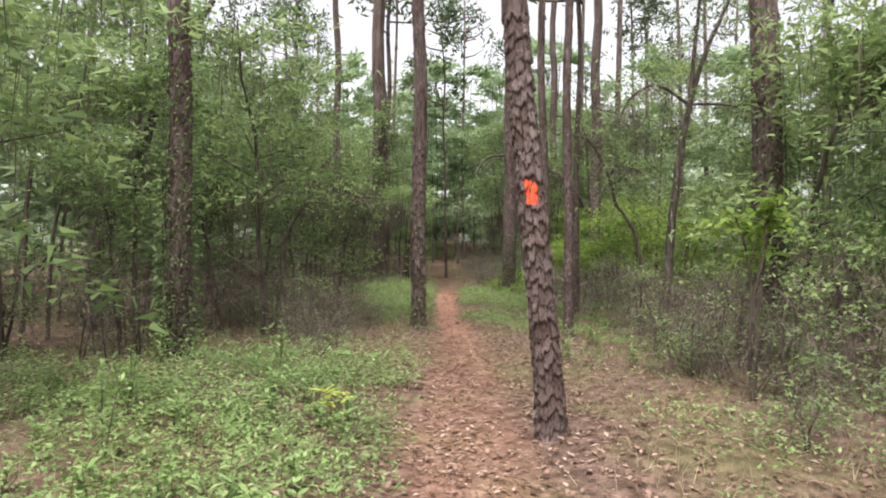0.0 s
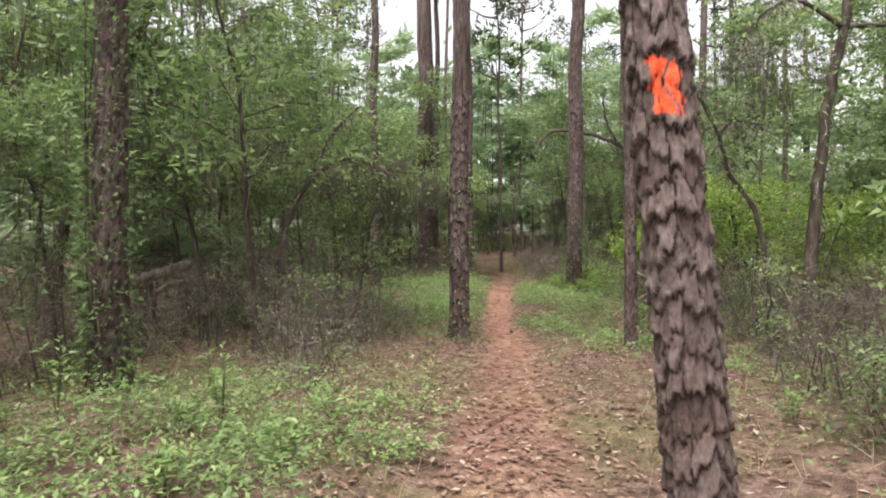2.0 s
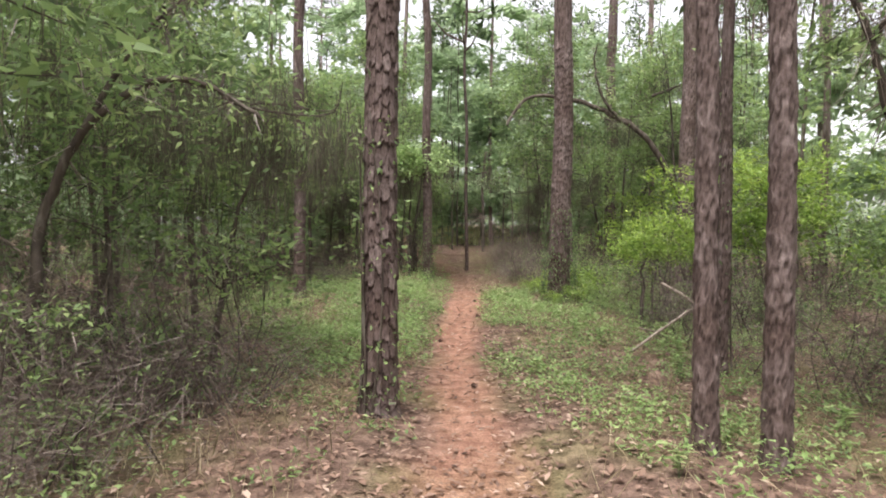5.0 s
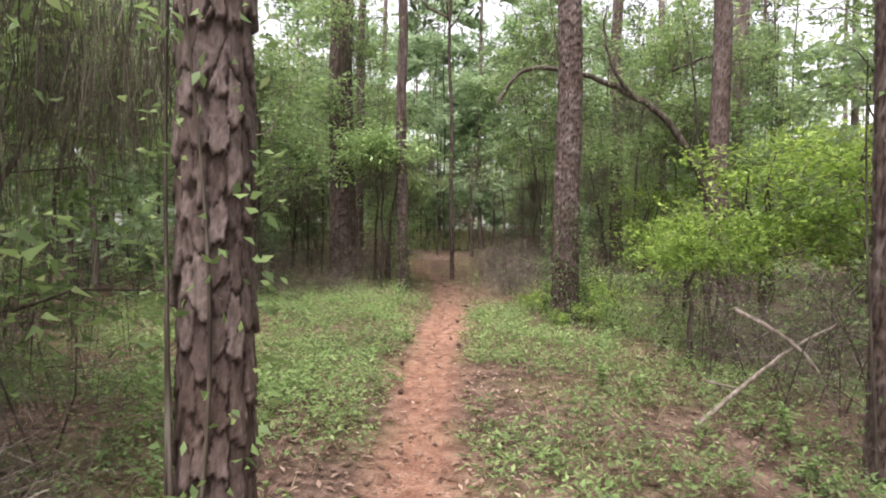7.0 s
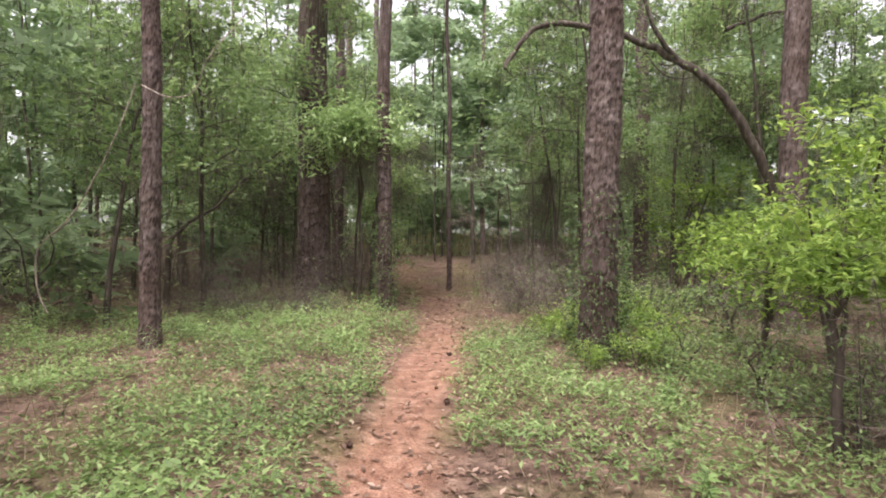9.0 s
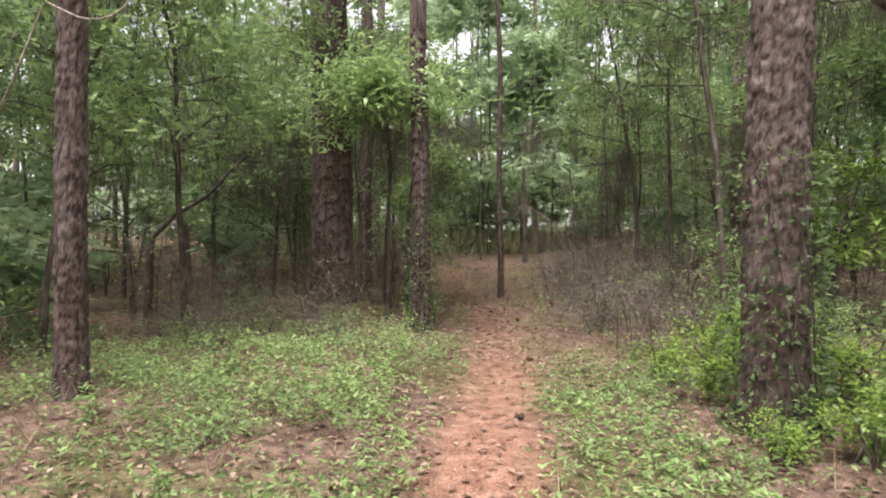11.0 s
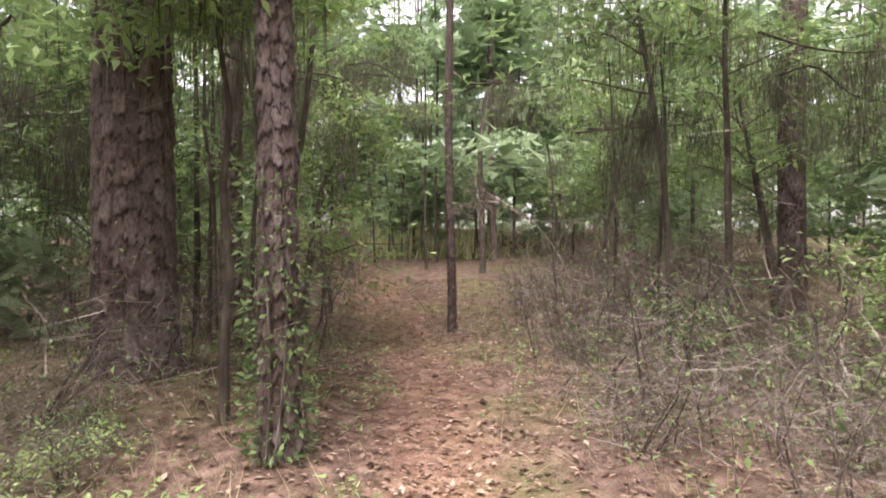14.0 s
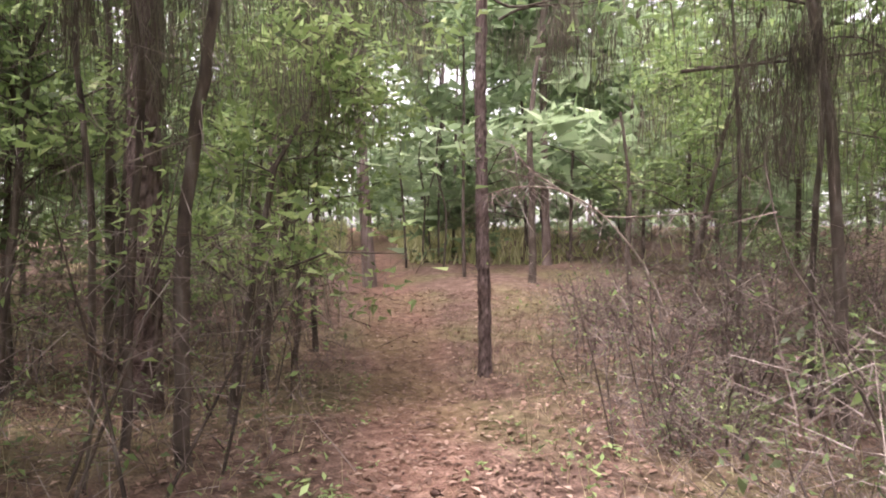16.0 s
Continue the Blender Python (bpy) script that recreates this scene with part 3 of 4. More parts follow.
for x, y, s in ((-2.6, 27 + 10, 1.15), (1.4, 40, 1.0), (-3.4, 24.8 + 9, 1.2), (-6.8, 14.5, 1.0), (7.6, 26.0, 1.3), (-9.5, 17, 1.2)):
    far_pine(x, y, s, k)
    k += 1

# dense woods beyond: clumps of leaves from the ground up to the crowns
rng = np.random.RandomState(77)
N = 36000
fa, fr = rng.uniform(0, 2 * math.pi, N), 26 + 30 * rng.uniform(0, 1, N) ** 1.2
fx, fy = fr * np.cos(fa), 20 + fr * np.sin(fa) * 1.25
lump = np.array([noise.noise(Vector((a * 0.16, c * 0.16, 1.7))) for a, c in zip(fx, fy)])
top = 13 + 12 * lump
fz = ground_z(fx, fy) + top * rng.uniform(0, 1, N) ** 1.25
keep = ((fy > 53) | (np.abs(fx - trail_x(fy)) > 1.6 + np.clip(2.2 - 0.4 * (fz - ground_z(fx, fy)), 0, 2))) & (top > 2)
fx, fy, fz = fx[keep], fy[keep], fz[keep]
n = len(fx)
FW = Pile()
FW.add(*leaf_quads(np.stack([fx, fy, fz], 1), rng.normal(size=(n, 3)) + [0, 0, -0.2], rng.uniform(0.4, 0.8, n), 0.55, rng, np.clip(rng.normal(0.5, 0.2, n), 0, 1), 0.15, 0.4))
tagged(new("far_woods", FW.mesh("far_woods", HAZEGREEN)), "dense foliage of distant woods, haze painted into its pale green", "woods", kind="stuff")

# crowns closing over the trail where it climbs and bends
for x, y, s, q in ((3.3, 28.0, 1.0, 2), (-2.3, 30.2, 1.0, 0), (-3.6, 33.2, 1.0, 2), (-2.9, 14.4, 0.95, 0), (-4.2, 14.6, 1.0, 1), (-6.2, 18.5, 0.9, 2), (-6.8, 21, 1.0, 0), (4.7, 25.8, 1.0, 0)):
    shrubby("understory_tree", TREES[q], x, y, s, R.uniform(0, 360), TREE_LABEL, "tree", "understory trees")
for x, y, s, q in ((-7.5, 30.5, 1.0, 0), (-9.2, 27, 1.0, 0), (-6.2, 35.2, 1.0, 2), (-10.8, 31, 1.1, 2), (-8.2, 23.8, 0.9, 0), (-3.6, 52, 1.25, 2), (-6.4, 55.5, 1.3, 2), (-0.4, 39.5, 1.1, 2), (0.9, 42, 1.2, 0), (-6.6, 42.5, 1.2, 2), (3.2, 39, 1.1, 2), (-8.6, 50, 1.2, 0), (-1.2, 49, 1.3, 2), (1.6, 48, 1.2, 2)):
    shrubby("understory_tree", FARTREES[q], x, y, s, R.uniform(0, 360), "distant leafy forest tree in dense woods", "tree", "trees in the distance")

# dark hanging thicket, and brushy tangle where the trail climbs
for x, y, s, q in ((-2.35, 13.5, 0.75, 3), (-3.1, 13.0, 0.7, 1), (-1.75, 28.4, 0.85, 3)):
    shrubby("understory_tree", TREES[q], x, y, s, R.uniform(0, 360), TREE_LABEL, "tree", "understory trees")
for x, y, s in ((-2.0, 12.6, 1.1), (-2.6, 13.1, 1.3), (-2.2, 14.0, 1.2), (-3.0, 12.3, 1.2), (1.9, 28.5, 1.2), (3.3, 29.5, 1.5), (2.3, 30.6, 1.4), (1.7, 32.0, 1.3), (2.9, 31.7, 1.5), (-2.6, 32.0, 1.5), (-3.4, 30.6, 1.5)):
    shrubby("dead_brush", R.choice(BRUSH), x, y, s, R.uniform(0, 360), BRUSH_LABEL, "brush", "brush under the trees")
for i in range(18):
    x, y = R.uniform(-13, 11), R.uniform(36, 46)
    if clear(x, y, 1.9):
        shrubby("shrub", FARTREES[1], x, y, R.uniform(0.32, 0.5), R.uniform(0, 360), "distant leafy shrub in dense woods", "shrub", "shrubs in the distance")

# undergrowth crowding the bank by the vine-hung pine
for x, y, s, q in ((3.3, 5.9, 0.8, 0), (4.1, 6.6, 1.0, 2), (3.0, 7.5, 0.75, 1), (4.7, 5.6, 1.0, 0), (3.9, 4.9, 0.7, 1), (5.4, 7.4, 1.2, 2), (3.9, 8.1, 0.9, 0), (5.3, 4.6, 1.1, 2), (2.75, 4.7, 0.5, 1), (3.2, 3.9, 0.6, 1)):
    shrubby("shrub", BUSHES[q], x, y, s, R.uniform(0, 360), BUSH_LABEL, "shrub", "shrubs beside the trail")
    shrubby("dead_brush", BRUSH[q], x + 0.35, y + 0.3, s, R.uniform(0, 360), BRUSH_LABEL, "brush", "brush under the trees")


# grey moss and dead needles draped on boughs in dense curtains
def moss_curtain(x, y, z, wide, tall, n, seed):
    rng = np.random.RandomState(seed)
    W, M = Pile(), Pile()
    tilt = rng.uniform(-0.5, 0.5)
    for k in range(2):
        p0 = np.array([-wide * rng.uniform(0.3, 0.6), rng.normal() * 0.2, rng.normal() * 0.2 - tilt * 0.5])
        p1 = np.array([wide * rng.uniform(0.3, 0.6), rng.normal() * 0.25, rng.normal() * 0.2 + tilt * 0.5])
        W.add(*tube(curve_points([p0, p0 * 0.5 + rng.normal(size=3) * 0.1, p1 * 0.4 + rng.normal(size=3) * 0.1, p1], 12), np.linspace(0.016, 0.004, 12), 5))
    for k in range(26):
        q = n // 17
        u = rng.normal() * 0.3
        c = np.array([u * wide, rng.normal() * 0.3, tilt * u + tall * rng.uniform(-0.45, 0.15)])
        st = c + rng.normal(size=(q, 3)) * [0.09, 0.09, 0.10]
        ln = tall * rng.uniform(0.12, 0.36) * rng.uniform(0.4, 1.3, q)
        dn = np.stack([rng.normal(size=q) * 0.06, rng.normal(size=q) * 0.06, -ln], 1)
        M.add(*wisps(st, st + dn, rng.uniform(0.0015, 0.0045, q), rng, np.clip(rng.uniform(0, 0.7, q) + rng.normal() * 0.12, 0, 1)))
    ob = new("moss_hung_bough")
    ob.location = (x, y, z)
    tagged(ob, "dark bough hung with curtains of grey-brown moss", "branch", "moss-hung boughs")
    part(ob, "stem", W.mesh("stem", WOOD, True))
    part(ob, "hanging_moss", M.mesh("hanging_moss", MOSS), kind="stuff")


for i, (x, y, z, wide, tall, n) in enumerate(((-1.5, 13.2, 2.7, 1.2, 1.5, 1500), (-2.5, 13.6, 2.9, 1.6, 1.4, 1500), (-4.3, 12.8, 3.0, 1.8, 1.6, 1500), (-5.6, 12.2, 3.6, 1.8, 1.6, 1200),
        (4.1, 12.3, 4.2, 1.8, 1.3, 1300), (2.9, 12.6, 3.9, 1.2, 1.0, 800), (-0.75, 29.0, 4.0, 1.3, 1.2, 1500), (-1.7, 27.6, 3.6, 1.1, 1.5, 1500), (-2.9, 29.6, 3.4, 1.6, 1.5, 1500),
        (0.9, 29.3, 3.9, 1.3, 1.1, 900), (2.6, 28.6, 3.2, 1.8, 1.5, 1500), (3.9, 27.0, 3.4, 1.8, 1.6, 1400), (-4.4, 27.4, 3.2, 1.8, 1.6, 1400), (4.6, 24.3, 4.6, 1.8, 1.0, 1000), (-6.2, 20.6, 3.4, 2.0, 1.6, 1200))):
    moss_curtain(x, y, z, wide, tall, n, 300 + i)

# pale grass where the wood opens beyond the bend
rng = np.random.RandomState(52)
n = 7000
py_ = rng.uniform(40, 62, n)
px_ = trail_x(py_) + rng.normal(0, 3.2, n)
ok_ = np.abs(px_ - trail_x(py_)) > 0.9
b0 = np.stack([px_, py_, ground_z(px_, py_) - 0.02], 1)[ok_]
b1 = b0 + rng.normal(size=b0.shape) * [0.22, 0.22, 0.05] + np.stack([np.zeros(len(b0)), np.zeros(len(b0)), rng.uniform(0.2, 0.75, len(b0))], 1)
PG = Pile()
PG.add(*wisps(b0, b1, rng.uniform(0.02, 0.05, len(b0)), rng, rng.uniform(0, 1, len(b0))))
tagged(new("pale_grass", PG.mesh("pale_grass", PALE)), "pale yellow-green grass in a clearing beyond the trees", "grass", kind="stuff")

back = random.Random(33)
for i in range(30):
    x, y = back.uniform(-18, 9), back.uniform(47, 60)
    shrubby("shrub", FARTREES[1], x, y, back.uniform(0.4, 0.6), back.uniform(0, 360), "distant leafy shrub in dense woods", "shrub", "shrubs in the distance")

# lime-green mounds over the right bank
for x, y, s, q in ((3.9, 18.9, 1.0, 1), (4.9, 19.6, 1.15, 0), (5.9, 18.6, 1.2, 0), (6.7, 20.2, 1.3, 0), (4.2, 20.9, 0.95, 1), (5.2, 13.4, 0.9, 0), (6.4, 12.6, 1.0, 0), (6.9, 15.8, 1.1, 0), (4.9, 25.6, 1.15, 0)):
    shrubby("shrub", LIMES[q], x, y, s, R.uniform(0, 360), LIME_LABEL, "shrub", "lime-green shrubs")

for x, y, s in ((2.0, 21.7, 0.75), (2.6, 22.0, 0.85), (2.95, 22.8, 1.0), (1.75, 22.5, 0.6), (2.4, 23.1, 0.8), (3.2, 21.6, 0.9), (2.5, 20.2, 0.6), (3.0, 20.6, 0.75), (1.95, 20.3, 0.45)):
    shrubby("shrub", LIMEBUSH, x, y, s, R.uniform(0, 360), "low bright green shrub growing beside the trail", "shrub", "lime-green shrubs")
for x, y, s, q in ((3.5, 17.9, 0.7, 1), (4.2, 18.3, 0.8, 0), (3.3, 19.1, 0.7, 1), (4.6, 17.3, 0.8, 0), (5.3, 17.8, 0.9, 0), (5.0, 16.6, 0.7, 1), (3.0, 20.1, 0.6, 1)):
    shrubby("shrub", BUSHES[q], x, y, s, R.uniform(0, 360), BUSH_LABEL, "shrub", "shrubs beside the trail")

# high crowns over the bend of the trail
for i, (x, y, s) in enumerate(((-1.3, 42.5, 1.1), (-5.6, 42.5, 1.1), (-2.2, 47.5, 1.2), (-7.6, 48.5, 1.2), (-0.6, 37.6, 0.95), (2.0, 40.5, 1.1), (-4.6, 37.5, 1.0))):
    shrubby("understory_tree", HIGHTREES[i % 2], x, y, s, R.uniform(0, 360), "distant leafy tree with a bare lower stem", "tree", "trees in the distance")

# low dead brush and small shrubs on the litter round the old pine and past it
low = random.Random(21)
for i in range(26):
    right = i % 2
    x, y = (low.uniform(1.5, 4.2), low.uniform(24.3, 29)) if right else (low.uniform(-4.4, -1.6), low.uniform(22.8, 25.6))
    shrubby("dead_brush", BRUSH[2], x, y, low.uniform(0.4, 0.75), low.uniform(0, 360), BRUSH_LABEL, "brush", "brush under the trees")
    if i % 3 == 0:
        shrubby("shrub", BUSHES[1], x + 0.3, y + 0.2, low.uniform(0.3, 0.5), low.uniform(0, 360), BUSH_LABEL, "shrub", "shrubs beside the trail")

# sapling with a bright tuft on a bare dark stem
TUFT = understory_meshes(95, 1.55, 0.62, 1300, 0.085, 0.82, 0.32, 0.08, LIME, 0, -0.3, 0.042)
shrubby("sapling", TUFT, 3.06, 17.45, 1.0, 30, "sapling with bare dark stem and bright lime tuft", "sapling", "")
TUFT2 = understory_meshes(97, 2.3, 0.5, 260, 0.13, 0.7, 0.5, 0.15, LIME, 0, -0.3, 0.02)
shrubby("sapling", TUFT2, 3.05, 6.1, 1.0, 80, "thin sapling with broad bright green leaves", "sapling", "")

# evergreen spray hanging before the thick pine
HOLLY = understory_meshes(99, 4.0, 2.1, 4600, 0.14, 0.84, 0.34, 0.1, SPRAY, 120, -0.35, 0.041, moss=500)
shrubby("understory_tree", HOLLY, -1.5, 25.45, 1.0, 200, "small evergreen with a flat spray of glossy leaves", "tree", "")
shrubby("understory_tree", TREES[1], -1.9, 29.4, 0.85, 20, TREE_LABEL, "tree", "understory trees")


# ---- single bent trees and dead branches ----
def limb_tree(name, curves, label, category, mat=WOOD, wisps=0, seed=0, leaf=0):
    rng = np.random.RandomState(seed)
    W, T, L = Pile(), Pile(), Pile()
    for ctrl, r0, r1 in curves:
        p = curve_points(ctrl, 5 * len(ctrl))
        p = p + rng.normal(size=p.shape) * r0 * 0.12
        W.add(*tube(p, np.linspace(r0, r1, len(p)), 8, 0.08, rng))
        for j in range(wisps):
            q = p[rng.randint(len(p) // 3, len(p), 6)]
            T.add(*blades(q, q + rng.normal(size=(6, 3)) * [0.2, 0.2, 0.12] + [0, 0, -0.25], np.full(6, 0.004), rng, rng.uniform(0, 1, 6)))
        if leaf:
            q = p[rng.randint(len(p) // 2, len(p), leaf)] + rng.normal(size=(leaf, 3)) * [0.45, 0.45, 0.3]
            L.add(*leaf_quads(q, rng.normal(size=(leaf, 3)) + [0, 0, -0.3], rng.uniform(0.05, 0.11, leaf), 0.42, rng, rng.uniform(0, 0.9, leaf)))
    ob = new(name)
    base = np.array(curves[0][0][0], float)
    ob.location = base
    tagged(ob, label, category)
    for pile, nm, mt in ((W, "stem", mat), (T, "twigs", TWIG), (L, "foliage", GREEN)):
        if pile.n:
            me = pile.mesh(nm, mt, nm == "stem")
            me.transform(Matrix.Translation(-Vector(base)))
            part(ob, nm, me, kind="" if nm == "stem" else "stuff")
    return ob


# arching stem in the thicket
limb_tree("bent_tree", [([(-3.24, 11.86, 0.15), (-3.12, 11.99, 1.03), (-3.10, 12.10, 1.68), (-2.79, 12.13, 2.37), (-2.34, 12.28, 2.78), (-1.94, 12.41, 2.80), (-1.47, 12.45, 2.53)], 0.05, 0.018), ([(-2.79, 12.13, 2.37), (-2.47, 12.37, 3.17), (-2.06, 12.61, 3.70)], 0.03, 0.01)], "dark stem arching over in the thicket", "tree", WOOD, 14, 1, 500)
# leaning dark trunk
limb_tree("leaning_tree", [([(-6.81, 12.02, -0.01), (-6.73, 12.00, 1.30), (-6.43, 11.99, 2.18), (-5.94, 11.98, 3.27), (-5.45, 11.97, 4.47), (-4.96, 11.96, 5.56), (-4.48, 12.15, 6.52)], 0.13, 0.05), ([(-8.10, 11.50, 1.10), (-7.54, 11.60, 1.31), (-6.81, 11.79, 2.33)], 0.04, 0.012)], "dark trunk leaning through the thicket", "tree", WOOD, 8, 2, 120)
# forked tree
limb_tree("forked_tree", [([(3.99, 11.32, -0.02), (4.09, 11.30, 1.21), (4.19, 11.29, 2.34), (4.33, 11.28, 3.47), (4.48, 11.27, 4.24)], 0.085, 0.055), ([(4.48, 11.27, 4.24), (4.79, 11.26, 5.22), (5.25, 11.35, 6.19), (5.66, 11.34, 7.43)], 0.05, 0.02), ([(4.48, 11.27, 4.24), (4.61, 11.26, 5.53), (4.78, 11.35, 6.81)], 0.045, 0.02), ([(4.46, 11.27, 4.24), (3.88, 11.17, 4.56), (3.39, 11.07, 4.35), (3.19, 11.08, 3.99)], 0.035, 0.01), ([(4.48, 11.27, 4.24), (5.10, 11.27, 4.24), (5.77, 11.27, 4.09), (6.39, 11.37, 4.22)], 0.03, 0.01)], "forked understory tree with dark bending limbs", "tree", WOOD, 26, 3, 520)
# thin curving stem
limb_tree("bent_tree", [([(4.04, 12.09, 0.06), (3.89, 12.09, 1.08), (3.73, 12.08, 1.92), (3.37, 12.06, 2.49), (3.22, 12.05, 3.00), (2.86, 12.03, 3.69), (2.45, 12.10, 3.87)], 0.04, 0.02), ([(3.22, 12.05, 3.00), (3.38, 11.97, 3.21), (3.77, 11.90, 3.13)], 0.02, 0.008)], "thin dark stem curving out of the thicket", "tree", WOOD, 30, 4, 420)
# bough leaning behind the thick pine
limb_tree("leaning_tree", [([(6.57, 24.38, 0.45), (6.07, 24.28, 2.21), (5.53, 24.18, 3.39), (4.81, 24.06, 4.36), (3.91, 23.94, 4.89), (2.91, 23.81, 5.22), (1.80, 23.68, 5.25), (1.19, 23.56, 4.50)], 0.10, 0.04), ([(4.28, 23.95, 4.64), (3.76, 23.84, 5.23), (3.51, 23.84, 6.08), (3.57, 23.84, 6.69)], 0.05, 0.015), ([(5.15, 24.38, 5.43), (6.07, 24.51, 5.78), (6.88, 24.63, 5.82)], 0.045, 0.012)], "bare mossy bough leaning across the thicket", "tree", WOOD, 22, 5, 260)
# slender leaning stem
limb_tree("leaning_tree", [([(-5.46, 25.60, 0.18), (-5.44, 25.61, 0.87), (-5.40, 25.62, 1.63)], 0.075, 0.06), ([(-5.40, 25.62, 1.63), (-5.02, 25.66, 2.01), (-4.48, 25.62, 2.31), (-3.95, 25.58, 2.81), (-3.09, 25.47, 3.43)], 0.045, 0.014)], "dark stump with a slender leaning limb", "tree", WOOD, 10, 6, 60)
# fallen branches
limb_tree("fallen_branch", [([(2.28, 15.15, 0.13), (2.70, 15.37, 0.36), (3.17, 15.58, 0.62), (3.71, 15.80, 0.83)], 0.022, 0.012), ([(2.91, 15.98, 0.94), (3.12, 15.78, 0.81), (3.26, 15.58, 0.67), (3.39, 15.49, 0.48)], 0.024, 0.015), ([(2.51, 15.56, 0.38), (2.70, 15.37, 0.36)], 0.012, 0.006)], "pale dead branch fallen beside the trail", "branch", DEADWOOD, 3, 7)
limb_tree("fallen_branch", [([(2.77, 27.05, 0.23), (2.52, 27.16, 0.63), (2.19, 27.36, 1.32), (1.97, 27.47, 1.79), (1.90, 27.57, 2.27)], 0.009, 0.005), ([(2.96, 27.06, 0.26), (2.46, 27.26, 1.02), (2.14, 27.36, 1.37)], 0.007, 0.003)], "thin leaning dead branch", "branch", WOOD, 3, 8)
limb_tree("dead_branches", [([(1.77, 29.29, 1.18), (1.57, 29.28, 1.62), (1.23, 29.26, 2.04), (0.85, 29.33, 2.29), (0.35, 29.39, 2.48)], 0.012, 0.005), ([(1.23, 29.26, 2.04), (1.57, 29.29, 2.04), (2.55, 29.37, 2.11)], 0.010, 0.004), ([(0.85, 29.33, 2.29), (0.50, 29.30, 2.31), (0.20, 29.38, 2.25)], 0.010, 0.004), ([(1.05, 29.34, 2.16), (0.60, 29.31, 2.46), (0.43, 29.30, 2.69)], 0.01, 0.004)], "bleached dead twigs reaching over the trail", "branch", DEADWOOD, 10, 9)
# rotten log on a mound
limb_tree("fallen_log", [([(-6.40, 12.91, 0.79), (-6.17, 13.13, 0.89), (-5.84, 13.36, 1.00), (-5.34, 13.61, 1.19)], 0.11, 0.09), ([(-5.71, 13.07, 0.71), (-5.46, 13.29, 0.85), (-4.95, 13.53, 0.91), (-4.48, 13.57, 0.60)], 0.05, 0.03), ([(-6.87, 13.59, 2.62), (-6.22, 13.64, 2.21), (-5.48, 13.70, 1.97), (-4.58, 13.77, 1.39), (-3.39, 13.37, 0.82)], 0.03, 0.01)], "mossy rotten log lying in brush", "log", DEADWOOD, 25, 10)
# thin vines hanging in the thicket
limb_tree("hanging_vine", [([(-4.79, 21.06, 0.64), (-4.93, 21.06, 0.96), (-4.92, 21.06, 1.47), (-4.54, 21.07, 1.84), (-4.22, 21.08, 2.35), (-3.93, 21.09, 2.94), (-3.74, 21.20, 3.62)], 0.012, 0.008)], "pale looping vine hanging to the ground", "vine", DEADWOOD, 0, 11)
limb_tree("hanging_vine", [([(-3.61, 21.10, 3.59), (-3.20, 21.02, 3.41), (-2.88, 21.03, 3.50), (-2.70, 21.03, 3.93), (-2.24, 21.15, 4.55)], 0.010, 0.006)], "pale thin vine looping between trunks", "vine", DEADWOOD, 0, 12)
limb_tree("slender_stem", [([(-1.73, 29.80, 0.59), (-1.68, 29.81, 1.43), (-1.81, 29.82, 2.07), (-1.87, 29.83, 2.72)], 0.030, 0.015)], "slender dark sapling stem rising from litter", "sapling", WOOD, 8, 20, 50)
limb_tree("slender_stem", [([(-3.24, 29.08, 0.50), (-3.23, 29.10, 2.24), (-3.25, 29.12, 3.81), (-3.28, 29.15, 5.38)], 0.045, 0.022)], "slender dark sapling stem rising from litter", "sapling", WOOD, 8, 21, 50)
limb_tree("slender_stem", [([(-1.71, 30.41, 0.61), (-1.75, 30.41, 1.49), (-1.69, 30.42, 2.21), (-1.72, 30.43, 2.93)], 0.035, 0.018)], "slender dark sapling stem rising from litter", "sapling", WOOD, 8, 22, 50)
limb_tree("slender_stem", [([(-3.00, 28.90, 0.41), (-2.98, 28.91, 1.83), (-2.95, 28.93, 3.12), (-2.96, 28.94, 4.42)], 0.035, 0.018)], "slender dark sapling stem rising from litter", "sapling", WOOD, 8, 23, 50)
limb_tree("slender_stem", [([(-2.75, 28.82, 0.39), (-2.75, 28.83, 1.72), (-2.81, 28.83, 2.92), (-2.66, 28.86, 4.13)], 0.028, 0.014)], "slender dark sapling stem rising from litter", "sapling", WOOD, 8, 24, 50)
limb_tree("slender_stem", [([(1.97, 31.91, 0.47), (1.93, 31.92, 1.60), (1.94, 31.93, 2.54), (1.82, 31.93, 3.49)], 0.035, 0.018)], "slender dark sapling stem rising from litter", "sapling", WOOD, 8, 25, 50)
limb_tree("slender_stem", [([(2.28, 29.13, 0.28), (2.31, 29.14, 1.64), (2.30, 29.15, 2.89), (2.23, 29.16, 4.13)], 0.022, 0.011)], "slender dark sapling stem rising from litter", "sapling", WOOD, 8, 26, 50)
limb_tree("slender_stem", [([(2.89, 29.16, 0.12), (2.90, 29.18, 1.61), (2.99, 29.20, 2.93), (2.92, 29.22, 4.24)], 0.030, 0.015)], "slender dark sapling stem rising from litter", "sapling", WOOD, 8, 27, 50)
limb_tree("slender_stem", [([(-2.24, 39.62, 1.02), (-2.33, 39.63, 2.74), (-2.42, 39.64, 4.10), (-2.10, 39.68, 5.46)], 0.035, 0.018)], "slender dark sapling stem rising from litter", "sapling", WOOD, 8, 28, 50)
limb_tree("slender_stem", [([(-1.93, 40.15, 1.15), (-1.85, 40.18, 2.87), (-2.00, 40.18, 4.22), (-1.64, 40.22, 5.58)], 0.030, 0.015)], "slender dark sapling stem rising from litter", "sapling", WOOD, 8, 29, 50)
